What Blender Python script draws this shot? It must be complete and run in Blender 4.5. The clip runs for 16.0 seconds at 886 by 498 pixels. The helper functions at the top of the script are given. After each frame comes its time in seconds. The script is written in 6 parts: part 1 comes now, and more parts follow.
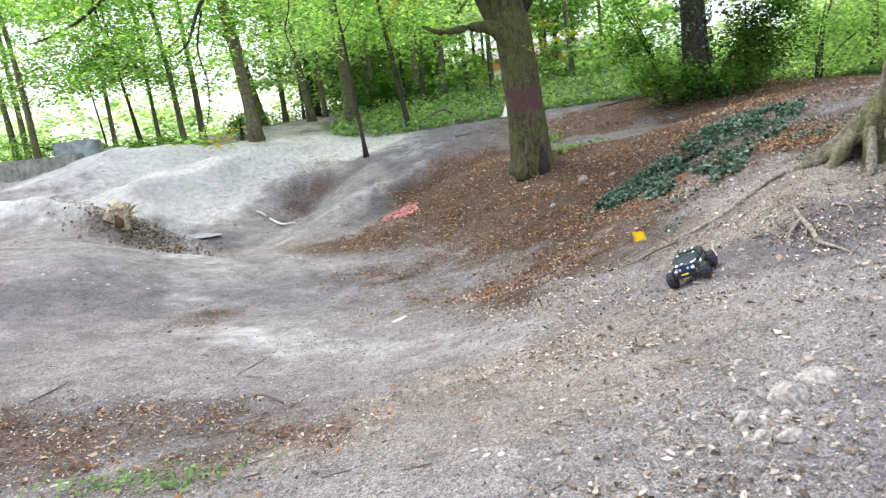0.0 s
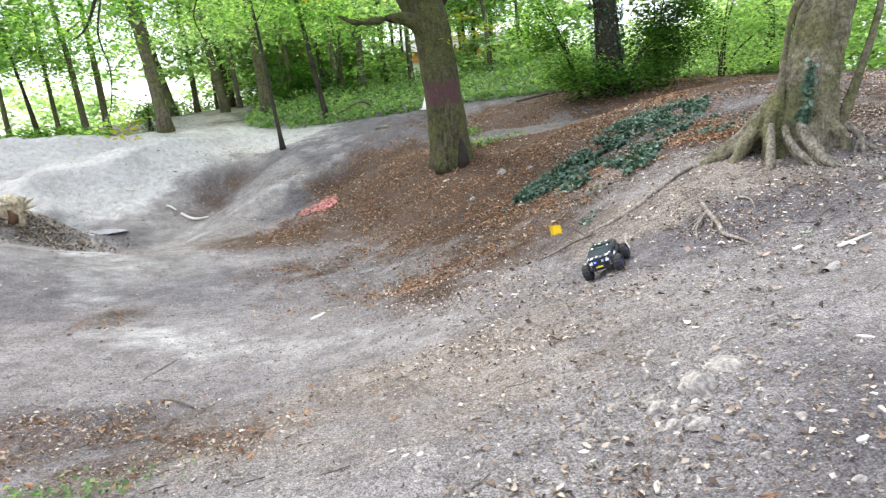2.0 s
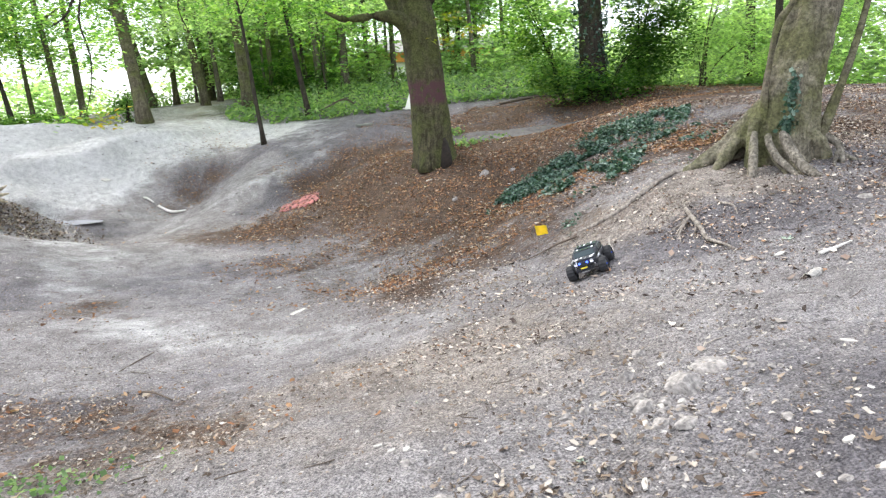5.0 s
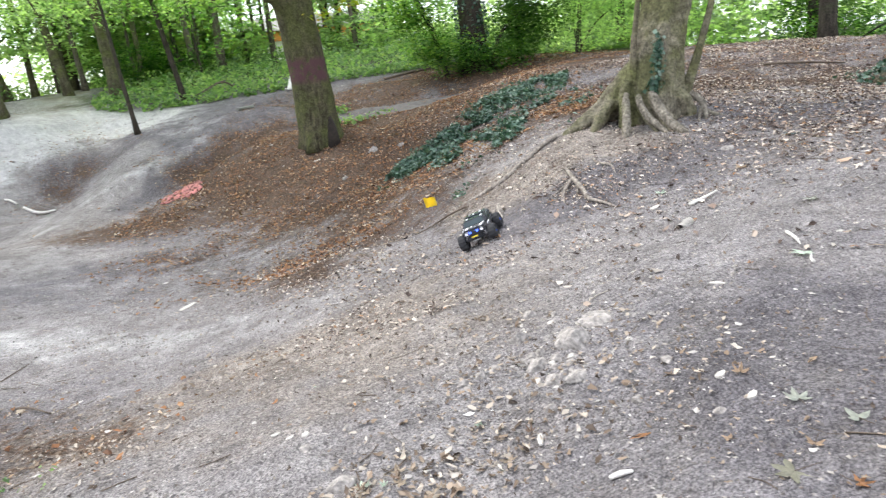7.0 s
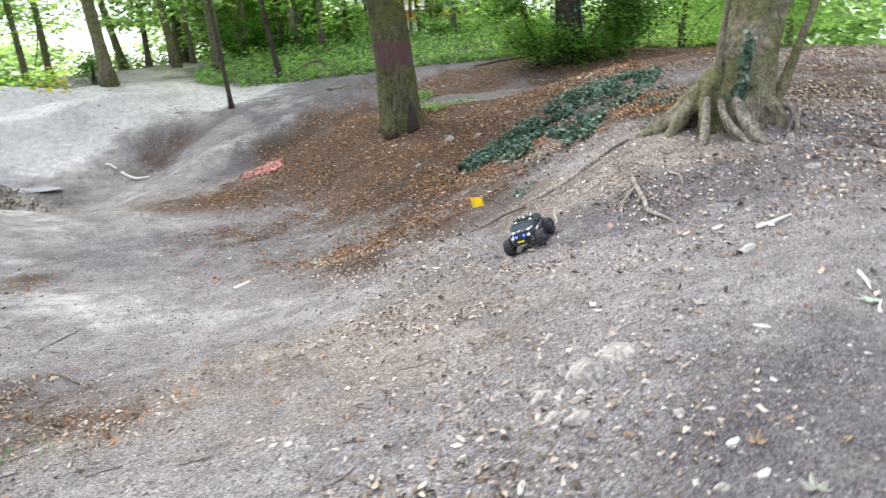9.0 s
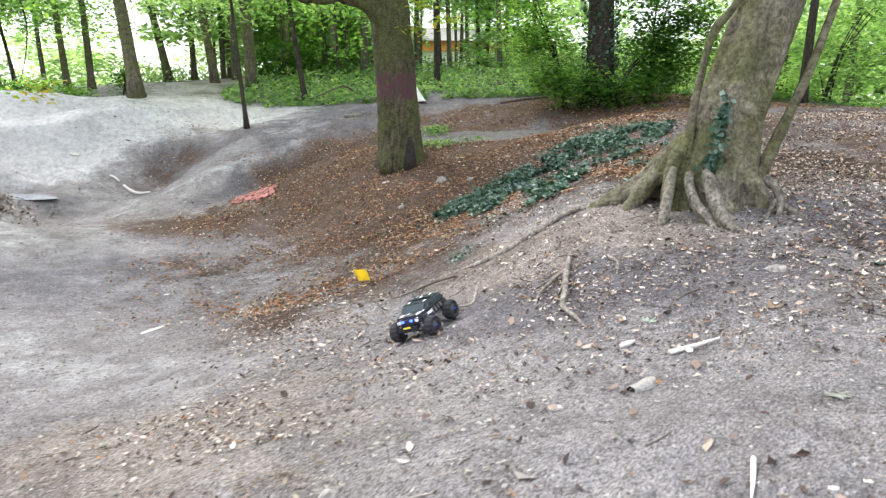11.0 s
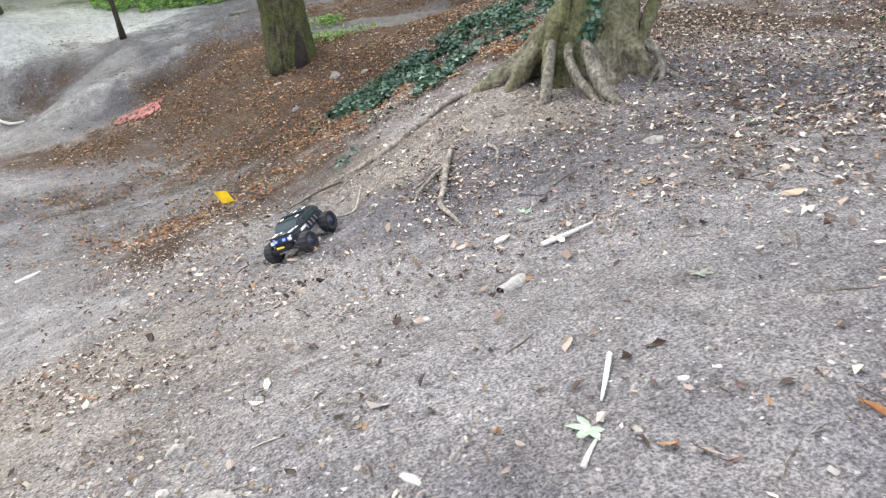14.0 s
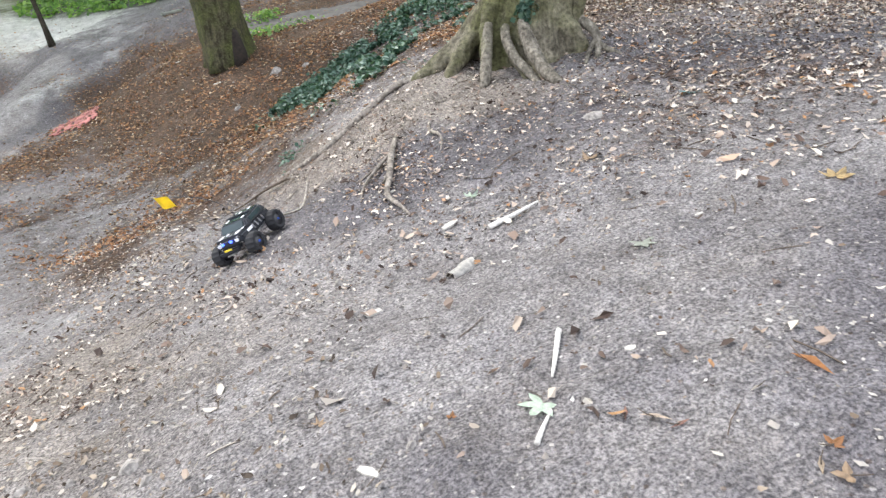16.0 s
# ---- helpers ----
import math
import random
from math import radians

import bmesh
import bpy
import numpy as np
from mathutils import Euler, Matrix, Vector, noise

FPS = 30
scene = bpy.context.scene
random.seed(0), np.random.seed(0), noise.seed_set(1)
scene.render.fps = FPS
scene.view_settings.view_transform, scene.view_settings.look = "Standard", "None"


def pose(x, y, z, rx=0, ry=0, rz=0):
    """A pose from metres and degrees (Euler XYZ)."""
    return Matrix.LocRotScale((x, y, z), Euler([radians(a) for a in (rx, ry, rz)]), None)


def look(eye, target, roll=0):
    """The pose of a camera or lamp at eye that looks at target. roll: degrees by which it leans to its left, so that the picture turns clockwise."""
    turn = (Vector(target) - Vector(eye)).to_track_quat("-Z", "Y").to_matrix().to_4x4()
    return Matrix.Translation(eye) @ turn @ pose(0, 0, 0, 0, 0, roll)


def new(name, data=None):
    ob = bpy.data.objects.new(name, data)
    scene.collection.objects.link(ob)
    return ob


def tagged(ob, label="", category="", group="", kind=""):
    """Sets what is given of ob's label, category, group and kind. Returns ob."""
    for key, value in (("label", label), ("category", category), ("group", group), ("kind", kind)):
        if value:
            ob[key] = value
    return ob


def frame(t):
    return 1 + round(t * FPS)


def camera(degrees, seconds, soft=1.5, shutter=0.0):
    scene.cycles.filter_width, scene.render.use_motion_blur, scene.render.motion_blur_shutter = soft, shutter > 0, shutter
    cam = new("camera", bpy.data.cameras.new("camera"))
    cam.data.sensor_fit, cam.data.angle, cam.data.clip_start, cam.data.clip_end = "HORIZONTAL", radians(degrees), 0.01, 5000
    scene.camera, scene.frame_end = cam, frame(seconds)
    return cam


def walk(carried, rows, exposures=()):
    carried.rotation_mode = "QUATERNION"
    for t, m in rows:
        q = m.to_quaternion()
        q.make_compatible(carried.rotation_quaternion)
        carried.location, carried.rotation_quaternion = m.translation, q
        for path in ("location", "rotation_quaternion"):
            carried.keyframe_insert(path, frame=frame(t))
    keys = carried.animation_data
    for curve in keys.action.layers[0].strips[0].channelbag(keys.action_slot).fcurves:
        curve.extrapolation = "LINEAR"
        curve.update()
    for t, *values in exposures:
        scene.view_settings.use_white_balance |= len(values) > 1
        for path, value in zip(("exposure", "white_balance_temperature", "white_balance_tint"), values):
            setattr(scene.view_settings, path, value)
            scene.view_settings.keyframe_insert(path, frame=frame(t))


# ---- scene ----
cam = camera(66.30, 16.0, soft=1.3, shutter=0.5)
PATH = [
    (0.0, -0.024, 0.344, 1.433, 79.38, 6.25, 0.02),
    (0.5, -0.023, 0.378, 1.440, 80.26, 4.88, 0.69),
    (1.0, -0.022, 0.378, 1.445, 80.35, 5.19, -1.33),
    (1.5, -0.001, 0.407, 1.434, 79.34, 5.47, -4.13),
    (2.0, 0.012, 0.440, 1.431, 78.10, 5.56, -6.63),
    (2.5, -0.015, 0.453, 1.419, 77.44, 4.08, -7.83),
    (3.0, -0.033, 0.470, 1.419, 78.17, 3.01, -8.55),
    (3.2, -0.047, 0.468, 1.425, 78.57, 3.31, -7.63),
    (5.3, -0.074, 0.459, 1.381, 77.93, 3.89, -8.52),
    (5.5, -0.069, 0.469, 1.376, 77.80, 3.79, -9.55),
    (6.0, -0.041, 0.470, 1.381, 77.47, 4.38, -11.93),
    (6.5, -0.009, 0.479, 1.362, 75.80, 5.71, -13.68),
    (7.0, 0.015, 0.484, 1.356, 75.38, 6.28, -17.52),
    (7.5, 0.011, 0.486, 1.341, 74.73, 6.36, -18.73),
    (8.0, 0.025, 0.498, 1.343, 74.57, 6.35, -19.77),
    (8.5, 0.146, 0.567, 1.344, 73.63, 6.14, -16.69),
    (8.7, 0.297, 0.614, 1.355, 74.50, 5.97, -12.13),
    (10.8, 2.017, 1.590, 1.510, 75.36, -0.31, -3.79),
    (11.0, 2.156, 1.738, 1.496, 77.45, -0.12, -3.64),
    (11.5, 2.399, 1.982, 1.555, 75.89, 0.28, -6.02),
    (12.0, 2.563, 2.018, 1.529, 72.61, 1.52, -6.54),
    (12.5, 2.608, 2.020, 1.505, 69.90, 2.45, -9.18),
    (13.0, 2.608, 2.020, 1.496, 69.07, 3.00, -9.32),
    (13.5, 2.621, 2.015, 1.498, 68.56, 3.84, -10.05),
    (14.0, 2.647, 2.029, 1.487, 67.93, 4.84, -11.01),
    (14.5, 2.654, 2.028, 1.487, 67.91, 5.21, -11.45),
    (15.0, 2.674, 2.029, 1.481, 67.43, 6.03, -12.78),
    (15.5, 2.694, 2.010, 1.496, 67.11, 7.03, -14.28),
    (16.0, 2.713, 2.020, 1.476, 66.42, 7.55, -15.84),
]
walk(cam, [(t, pose(*p)) for t, *p in PATH])

# ---- light ----
world = bpy.data.worlds.new("sky")
scene.world = world
world.use_nodes = True
wn, wl = world.node_tree.nodes, world.node_tree.links
sky = wn.new("ShaderNodeTexSky")
sky.sky_type, sky.sun_disc = "NISHITA", False
sky.sun_elevation, sky.sun_rotation = radians(48), radians(-35)
sky.air_density, sky.dust_density, sky.ozone_density = 1.0, 2.0, 1.0
cloud = wn.new("ShaderNodeMix")  # thin bright cloud over the sky
cloud.data_type = "RGBA"
cloud.inputs[0].default_value = 0.7
wl.new(sky.outputs[0], cloud.inputs[6])
cloud.inputs[7].default_value = (8.6, 9.0, 9.9, 1.0)
wl.new(cloud.outputs[2], wn["Background"].inputs[0])
wn["Background"].inputs[1].default_value = 0.15
sun_data = bpy.data.lights.new("sun", "SUN")
sun_data.energy, sun_data.angle, sun_data.color = 1.4, radians(14), (1.0, 0.96, 0.9)
sun = new("sun", sun_data)
sun.matrix_world = look((-20, 28, 40), (0, 0, 0))
scene.view_settings.exposure = 1.100

# ---- materials ----


def mat(name):
    m = bpy.data.materials.new(name)
    m.use_nodes = True
    return m, m.node_tree.nodes, m.node_tree.links, m.node_tree.nodes["Principled BSDF"]


def mix(nodes, links, fac, a, b, mode="MIX"):
    n = nodes.new("ShaderNodeMix")
    n.data_type, n.blend_type, n.clamp_factor = "RGBA", mode, True
    for sock, v in ((n.inputs[0], fac), (n.inputs[6], a), (n.inputs[7], b)):
        if isinstance(v, bpy.types.NodeSocket):
            links.new(v, sock)
        elif isinstance(v, (int, float)):
            sock.default_value = v
        else:
            sock.default_value = (*v, 1.0)
    return n.outputs[2]


def noise_tex(nodes, links, scale, detail=4.0, rough=0.6, coord=None):
    n = nodes.new("ShaderNodeTexNoise")
    n.inputs["Scale"].default_value, n.inputs["Detail"].default_value, n.inputs["Roughness"].default_value = scale, detail, rough
    if coord is not None:
        links.new(coord, n.inputs["Vector"])
    return n.outputs["Fac"]


def ramp(nodes, links, fac, stops):
    n = nodes.new("ShaderNodeValToRGB")
    while len(n.color_ramp.elements) < len(stops):
        n.color_ramp.elements.new(0.5)
    for e, (p, c) in zip(n.color_ramp.elements, stops):
        e.position, e.color = p, (*c, 1.0) if len(c) == 3 else c
    links.new(fac, n.inputs[0])
    return n.outputs[0]


def bump(nodes, links, bsdf, height, strength, distance):
    b = nodes.new("ShaderNodeBump")
    b.inputs["Strength"].default_value, b.inputs["Distance"].default_value = strength, distance
    links.new(height, b.inputs["Height"])
    links.new(b.outputs[0], bsdf.inputs["Normal"])


def ground_material():
    m, n, l, b = mat("dirt")
    pos = n.new("ShaderNodeNewGeometry").outputs["Position"]
    att = {}
    for k in ("pale", "litter", "dark", "green", "tan"):
        a = n.new("ShaderNodeAttribute")
        a.attribute_name = k
        att[k] = a.outputs["Fac"]
    big, mid, fine, grit = (noise_tex(n, l, s, d, 0.62, pos) for s, d in ((0.5, 3), (2.2, 5), (14, 4), (75, 4)))
    dirt = ramp(n, l, mid, [(0.3, (0.206, 0.189, 0.182)), (0.52, (0.294, 0.276, 0.268)), (0.72, (0.372, 0.352, 0.344))])
    pale = ramp(n, l, noise_tex(n, l, 5.5, 6, 0.7, pos), [(0.25, (0.365, 0.355, 0.346)), (0.45, (0.49, 0.48, 0.468)), (0.7, (0.61, 0.598, 0.582))])
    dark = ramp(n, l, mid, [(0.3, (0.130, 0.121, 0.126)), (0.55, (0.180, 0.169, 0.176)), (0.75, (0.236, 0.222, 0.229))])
    litter = ramp(n, l, fine, [(0.25, (0.042, 0.031, 0.025)), (0.45, (0.082, 0.057, 0.042)), (0.62, (0.145, 0.093, 0.062)), (0.8, (0.24, 0.175, 0.125))])
    green = ramp(n, l, fine, [(0.3, (0.035, 0.05, 0.02)), (0.55, (0.06, 0.085, 0.03)), (0.75, (0.12, 0.105, 0.075))])

    def worn(f, noise_f, w):
        a = n.new("ShaderNodeMath")
        a.operation = "MULTIPLY_ADD"
        l.new(noise_f, a.inputs[0])
        a.inputs[1].default_value, a.inputs[2].default_value = w, -w / 2
        s = n.new("ShaderNodeMath")
        s.operation, s.use_clamp = "ADD", True
        l.new(f, s.inputs[0]), l.new(a.outputs[0], s.inputs[1])
        r = n.new("ShaderNodeMapRange")
        r.interpolation_type = "SMOOTHSTEP"
        l.new(s.outputs[0], r.inputs[0])
        r.inputs[1].default_value, r.inputs[2].default_value = 0.15, 0.85
        return r.outputs[0]
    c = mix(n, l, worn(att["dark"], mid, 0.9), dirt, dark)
    c = mix(n, l, worn(att["pale"], mid, 0.8), c, pale)
    tan = ramp(n, l, mid, [(0.3, (0.225, 0.195, 0.168)), (0.7, (0.37, 0.33, 0.29))])
    c = mix(n, l, worn(att["tan"], mid, 0.7), c, tan)
    c = mix(n, l, worn(att["litter"], fine, 1.3), c, litter)
    c = mix(n, l, worn(att["green"], fine, 1.0), c, green)
    vor = n.new("ShaderNodeTexVoronoi")
    vor.inputs["Scale"].default_value = 34
    l.new(pos, vor.inputs["Vector"])
    cell = n.new("ShaderNodeSeparateColor")
    l.new(vor.outputs["Color"], cell.inputs[0])
    inside = ramp(n, l, vor.outputs["Distance"], [(0.22, (1, 1, 1)), (0.34, (0, 0, 0))])
    pick = ramp(n, l, cell.outputs[0], [(0.70, (0, 0, 0)), (0.73, (1, 1, 1))])
    fleck = ramp(n, l, cell.outputs[1], [(0.0, (0.05, 0.04, 0.035)), (0.35, (0.16, 0.10, 0.06)), (0.6, (0.40, 0.36, 0.32)), (1.0, (0.66, 0.63, 0.59))])
    patchy = ramp(n, l, noise_tex(n, l, 1.3, 4, 0.65, pos), [(0.38, (0.1, 0.1, 0.1)), (0.62, (1, 1, 1))])
    c = mix(n, l, mix(n, l, att["pale"], mix(n, l, 1.0, mix(n, l, 1.0, inside, pick, "MULTIPLY"), patchy, "MULTIPLY"), (0.05, 0.05, 0.05)), c, fleck)
    clod = noise_tex(n, l, 26, 5, 0.7, pos)
    grain = n.new("ShaderNodeMapRange")  # trodden pale dirt is smoother
    l.new(att["pale"], grain.inputs[0])
    grain.inputs[3].default_value, grain.inputs[4].default_value = 0.78, 0.25
    grain = grain.outputs[0]
    c = mix(n, l, grain, c, ramp(n, l, clod, [(0.3, (0.42, 0.41, 0.40)), (0.5, (1, 1, 1)), (0.7, (1.42, 1.41, 1.4))]), "MULTIPLY")
    speck = ramp(n, l, grit, [(0.38, (0.38, 0.37, 0.39)), (0.5, (1, 1, 1)), (0.62, (1.6, 1.58, 1.57))])
    c = mix(n, l, grain, c, speck, "MULTIPLY")
    c = mix(n, l, 0.45, c, ramp(n, l, big, [(0.32, (0.66, 0.65, 0.64)), (0.68, (1.28, 1.28, 1.28))]), "MULTIPLY")
    c = mix(n, l, grain, c, ramp(n, l, noise_tex(n, l, 5.5, 5, 0.7, pos), [(0.32, (0.74, 0.73, 0.72)), (0.5, (1, 1, 1)), (0.68, (1.18, 1.17, 1.16))]), "MULTIPLY")
    l.new(c, b.inputs["Base Color"])
    b.inputs["Roughness"].default_value, b.inputs["Specular IOR Level"].default_value = 0.95, 0.15
    h = n.new("ShaderNodeMath")
    h.operation = "MULTIPLY_ADD"
    l.new(clod, h.inputs[0]), l.new(fine, h.inputs[2])
    h.inputs[1].default_value = 0.7
    bump(n, l, b, h.outputs[0], 1.0, 0.08)
    return m


def bark_material(name, a, c, moss, moss_amount, scale=1.0, blotch=0.0):
    m, n, l, b = mat(name)
    tc = n.new("ShaderNodeTexCoord").outputs["Object"]
    mp = n.new("ShaderNodeMapping")
    mp.inputs["Scale"].default_value = (9 * scale, 9 * scale, 1.6 * scale)
    l.new(tc, mp.inputs[0])
    ridge, blot, fine = noise_tex(n, l, 1.5, 6, 0.65, mp.outputs[0]), noise_tex(n, l, 1.7, 4, 0.6, tc), noise_tex(n, l, 30, 3, 0.6, tc)
    col = ramp(n, l, ridge, [(0.3, a), (0.7, c)])
    if blotch:  # pale and brown scars on smooth bark
        scar = noise_tex(n, l, 3.2, 5, 0.7, tc)
        col = mix(n, l, ramp(n, l, scar, [(0.52, (0, 0, 0)), (0.6, (blotch, blotch, blotch))]), col, tuple(min(0.5, 1.5 * v) for v in c))
        col = mix(n, l, ramp(n, l, noise_tex(n, l, 6.5, 5, 0.75, tc), [(0.56, (0, 0, 0)), (0.66, (blotch, blotch, blotch))]), col, tuple(0.9 * v for v in a))
    col = mix(n, l, ramp(n, l, blot, [(0.62 - moss_amount, (0, 0, 0)), (0.8 - moss_amount, (1, 1, 1))]), col, moss)
    col = mix(n, l, 0.8, col, ramp(n, l, fine, [(0.32, (0.42, 0.41, 0.4)), (0.5, (1, 1, 1)), (0.68, (1.5, 1.5, 1.48))]), "MULTIPLY")
    col = mix(n, l, 0.75, col, ramp(n, l, noise_tex(n, l, 7, 5, 0.7, tc), [(0.35, (0.5, 0.49, 0.46)), (0.52, (1, 1, 1)), (0.66, (1.35, 1.35, 1.3))]), "MULTIPLY")
    l.new(col, b.inputs["Base Color"])
    b.inputs["Roughness"].default_value, b.inputs["Specular IOR Level"].default_value = 0.9, 0.2
    bump(n, l, b, ridge, 1.0, 0.07)
    return m


def leaf_material(name, stops, translucent=0.35, rough=0.5):
    """Leaf surface whose tint varies from leaf to leaf; light passes partly through."""
    m, n, l, b = mat(name)
    rnd = n.new("ShaderNodeNewGeometry").outputs["Random Per Island"]
    col = ramp(n, l, rnd, stops)
    pos = n.new("ShaderNodeNewGeometry").outputs["Position"]
    col = mix(n, l, 0.45, col, ramp(n, l, noise_tex(n, l, 0.35, 2, 0.5, pos), [(0.3, (0.55, 0.6, 0.55)), (0.7, (1.35, 1.3, 1.2))]), "MULTIPLY")
    l.new(col, b.inputs["Base Color"])
    b.inputs["Roughness"].default_value, b.inputs["Specular IOR Level"].default_value = rough, 0.35
    if translucent > 0:
        t = n.new("ShaderNodeBsdfTranslucent")
        l.new(mix(n, l, 1.0, col, (2.5, 2.7, 1.4), "MULTIPLY"), t.inputs[0])
        mx = n.new("ShaderNodeMixShader")
        mx.inputs[0].default_value = translucent
        l.new(b.outputs[0], mx.inputs[1]), l.new(t.outputs[0], mx.inputs[2])
        l.new(mx.outputs[0], n["Material Output"].inputs[0])
    return m


def plain(name, colour, rough=0.6, metal=0.0, vary=0.25, scale=20.0, relief=0.2, dist=0.004):
    m, n, l, b = mat(name)
    tc = n.new("ShaderNodeTexCoord").outputs["Object"]
    f = noise_tex(n, l, scale, 4, 0.6, tc)
    lo, hi = tuple(v * (1 - vary) for v in colour), tuple(min(1, v * (1 + vary)) for v in colour)
    l.new(ramp(n, l, f, [(0.3, lo), (0.7, hi)]), b.inputs["Base Color"])
    b.inputs["Roughness"].default_value, b.inputs["Metallic"].default_value = rough, metal
    if relief:
        bump(n, l, b, f, relief, dist)
    return m


DIRT = ground_material()
BARK_MOSSY = bark_material("mossy_bark", (0.014, 0.012, 0.008), (0.125, 0.112, 0.066), (0.072, 0.078, 0.028), 0.22)
BARK_GREY = bark_material("grey_smooth_bark", (0.09, 0.08, 0.058), (0.27, 0.24, 0.18), (0.105, 0.104, 0.05), 0.23, 0.85, 0.7)
BARK_DARK = bark_material("dark_bark", (0.02, 0.017, 0.013), (0.07, 0.058, 0.045), (0.04, 0.05, 0.02), 0.1)
BARK_BROWN = bark_material("brown_bark", (0.06, 0.052, 0.038), (0.19, 0.165, 0.115), (0.11, 0.115, 0.045), 0.17)
BARK_ROOT = bark_material("pale_root_bark", (0.085, 0.075, 0.06), (0.33, 0.295, 0.24), (0.13, 0.125, 0.075), 0.08, 1.3)
ROOT = bark_material("root_bark", (0.20, 0.17, 0.145), (0.42, 0.375, 0.325), (0.2, 0.18, 0.15), 0.0)
GREENS = [(0.0, (0.035, 0.085, 0.022)), (0.35, (0.08, 0.165, 0.045)), (0.7, (0.145, 0.25, 0.065)), (1.0, (0.24, 0.32, 0.09))]
LEAF = leaf_material("green_leaves", GREENS, 0.6)
LEAF_DEEP = leaf_material("deep_green_leaves", [(0.0, (0.02, 0.06, 0.012)), (0.6, (0.045, 0.11, 0.02)), (1.0, (0.09, 0.17, 0.03))], 0.45)
LEAF_GOLD = leaf_material("yellowing_leaves", [(0.0, (0.09, 0.15, 0.02)), (0.6, (0.2, 0.22, 0.025)), (1.0, (0.33, 0.2, 0.03))], 0.5)
IVY = leaf_material("ivy_leaves", [(0.0, (0.016, 0.045, 0.03)), (0.55, (0.045, 0.095, 0.066)), (0.85, (0.10, 0.165, 0.125)), (1.0, (0.20, 0.26, 0.22))], 0.1, 0.33)
# Leaf colours paled and greyed: haze and light from beyond are put in.
LEAF_HAZED = leaf_material("far_leaves", [(0.0, (0.115, 0.17, 0.10)), (0.4, (0.205, 0.285, 0.165)), (0.75, (0.295, 0.385, 0.215)), (1.0, (0.39, 0.465, 0.27))], 0.6)
HERB = leaf_material("herb_leaves", [(0.0, (0.065, 0.12, 0.048)), (0.6, (0.13, 0.215, 0.085)), (1.0, (0.22, 0.30, 0.115))], 0.4)
DRY = leaf_material("fallen_leaves", [(0.0, (0.045, 0.028, 0.02)), (0.22, (0.12, 0.06, 0.035)), (0.45, (0.235, 0.108, 0.052)), (0.7, (0.33, 0.17, 0.085)), (0.9, (0.38, 0.25, 0.155)), (1.0, (0.56, 0.48, 0.39))], 0.06, 0.85)
BANK_BITS = leaf_material("bank_leaf_bits", [(0.0, (0.03, 0.02, 0.017)), (0.32, (0.10, 0.066, 0.052)), (0.48, (0.25, 0.18, 0.145)), (0.62, (0.42, 0.33, 0.27)), (0.78, (0.56, 0.48, 0.41)), (0.93, (0.68, 0.61, 0.53)), (0.96, (0.34, 0.18, 0.09)), (1.0, (0.42, 0.24, 0.12))], 0.0, 0.85)
BITS = leaf_material("leaf_bits", [(0.0, (0.045, 0.034, 0.028)), (0.25, (0.13, 0.095, 0.07)), (0.45, (0.24, 0.175, 0.125)), (0.68, (0.34, 0.275, 0.215)), (0.88, (0.42, 0.36, 0.30)), (1.0, (0.54, 0.49, 0.43))], 0.0, 0.9)

# ---- ground ----
BROAD = [
    (-32, -8, 16, 0.415),
    (-32, 16, 16, 0.527),
    (-32, 40, 16, -0.104),
    (-32, 58, 16, 0.173),
    (-8, -8, 16, -0.968),
    (-8, 16, 16, -1.070),
    (-8, 40, 16, 0.171),
    (-8, 58, 16, 0.762),
    (16, -8, 16, 0.276),
    (16, 16, 16, -0.188),
    (16, 40, 16, -0.030),
    (16, 58, 16, 0.027),
    (40, -8, 16, 0.388),
    (40, 16, 16, -0.051),
    (40, 40, 16, 0.176),
    (40, 58, 16, 0.443),
]
MIDDLE = [
    (-5, 3, 5, 0.270),
    (1, 9, 5, -1.456),
    (-9, 13, 4, -0.025),
    (7, 9, 5, 0.538),
    (-3, 19, 5, -1.105),
    (-8, 22, 4, -0.826),
    (4, 20, 5, -0.534),
    (8, 20, 5, 0.360),
    (-10, 29, 5, -0.158),
    (-3, 31, 6, -0.015),
    (4, 28, 6, -0.075),
    (14, 15, 7, 0.190),
    (-16, 28, 5, -0.043),
    (3, 3, 4, 0.267),
    (1, 14, 4, -0.092),
]
SMALL = [
    (-10, 19.5, 2.2, 0.586),
    (-13.5, 28, 2.6, 0.989),
    (-8.5, 26.5, 2.6, 0.418),
    (-5.5, 21.5, 2.4, -0.233),
    (-2, 24.8, 2, 0.092),
    (-2, 20.5, 2.2, 0.373),
    (0, 22, 1.8, 0.104),
    (4.3, 9.3, 2.2, 0.947),
    (2.8, 9, 2.2, -0.150),
    (2.8, 6, 2, 0.115),
    (6, 15.5, 2.4, 0.384),
    (3.4, 14, 2.4, -0.039),
    (-8.5, 14.5, 2.4, 0.537),
    (2, 19, 2, 0.671),
    (-4.5, 24.5, 2, -0.143),
]
BASE = (1.089, 0.0081, 0.0035)
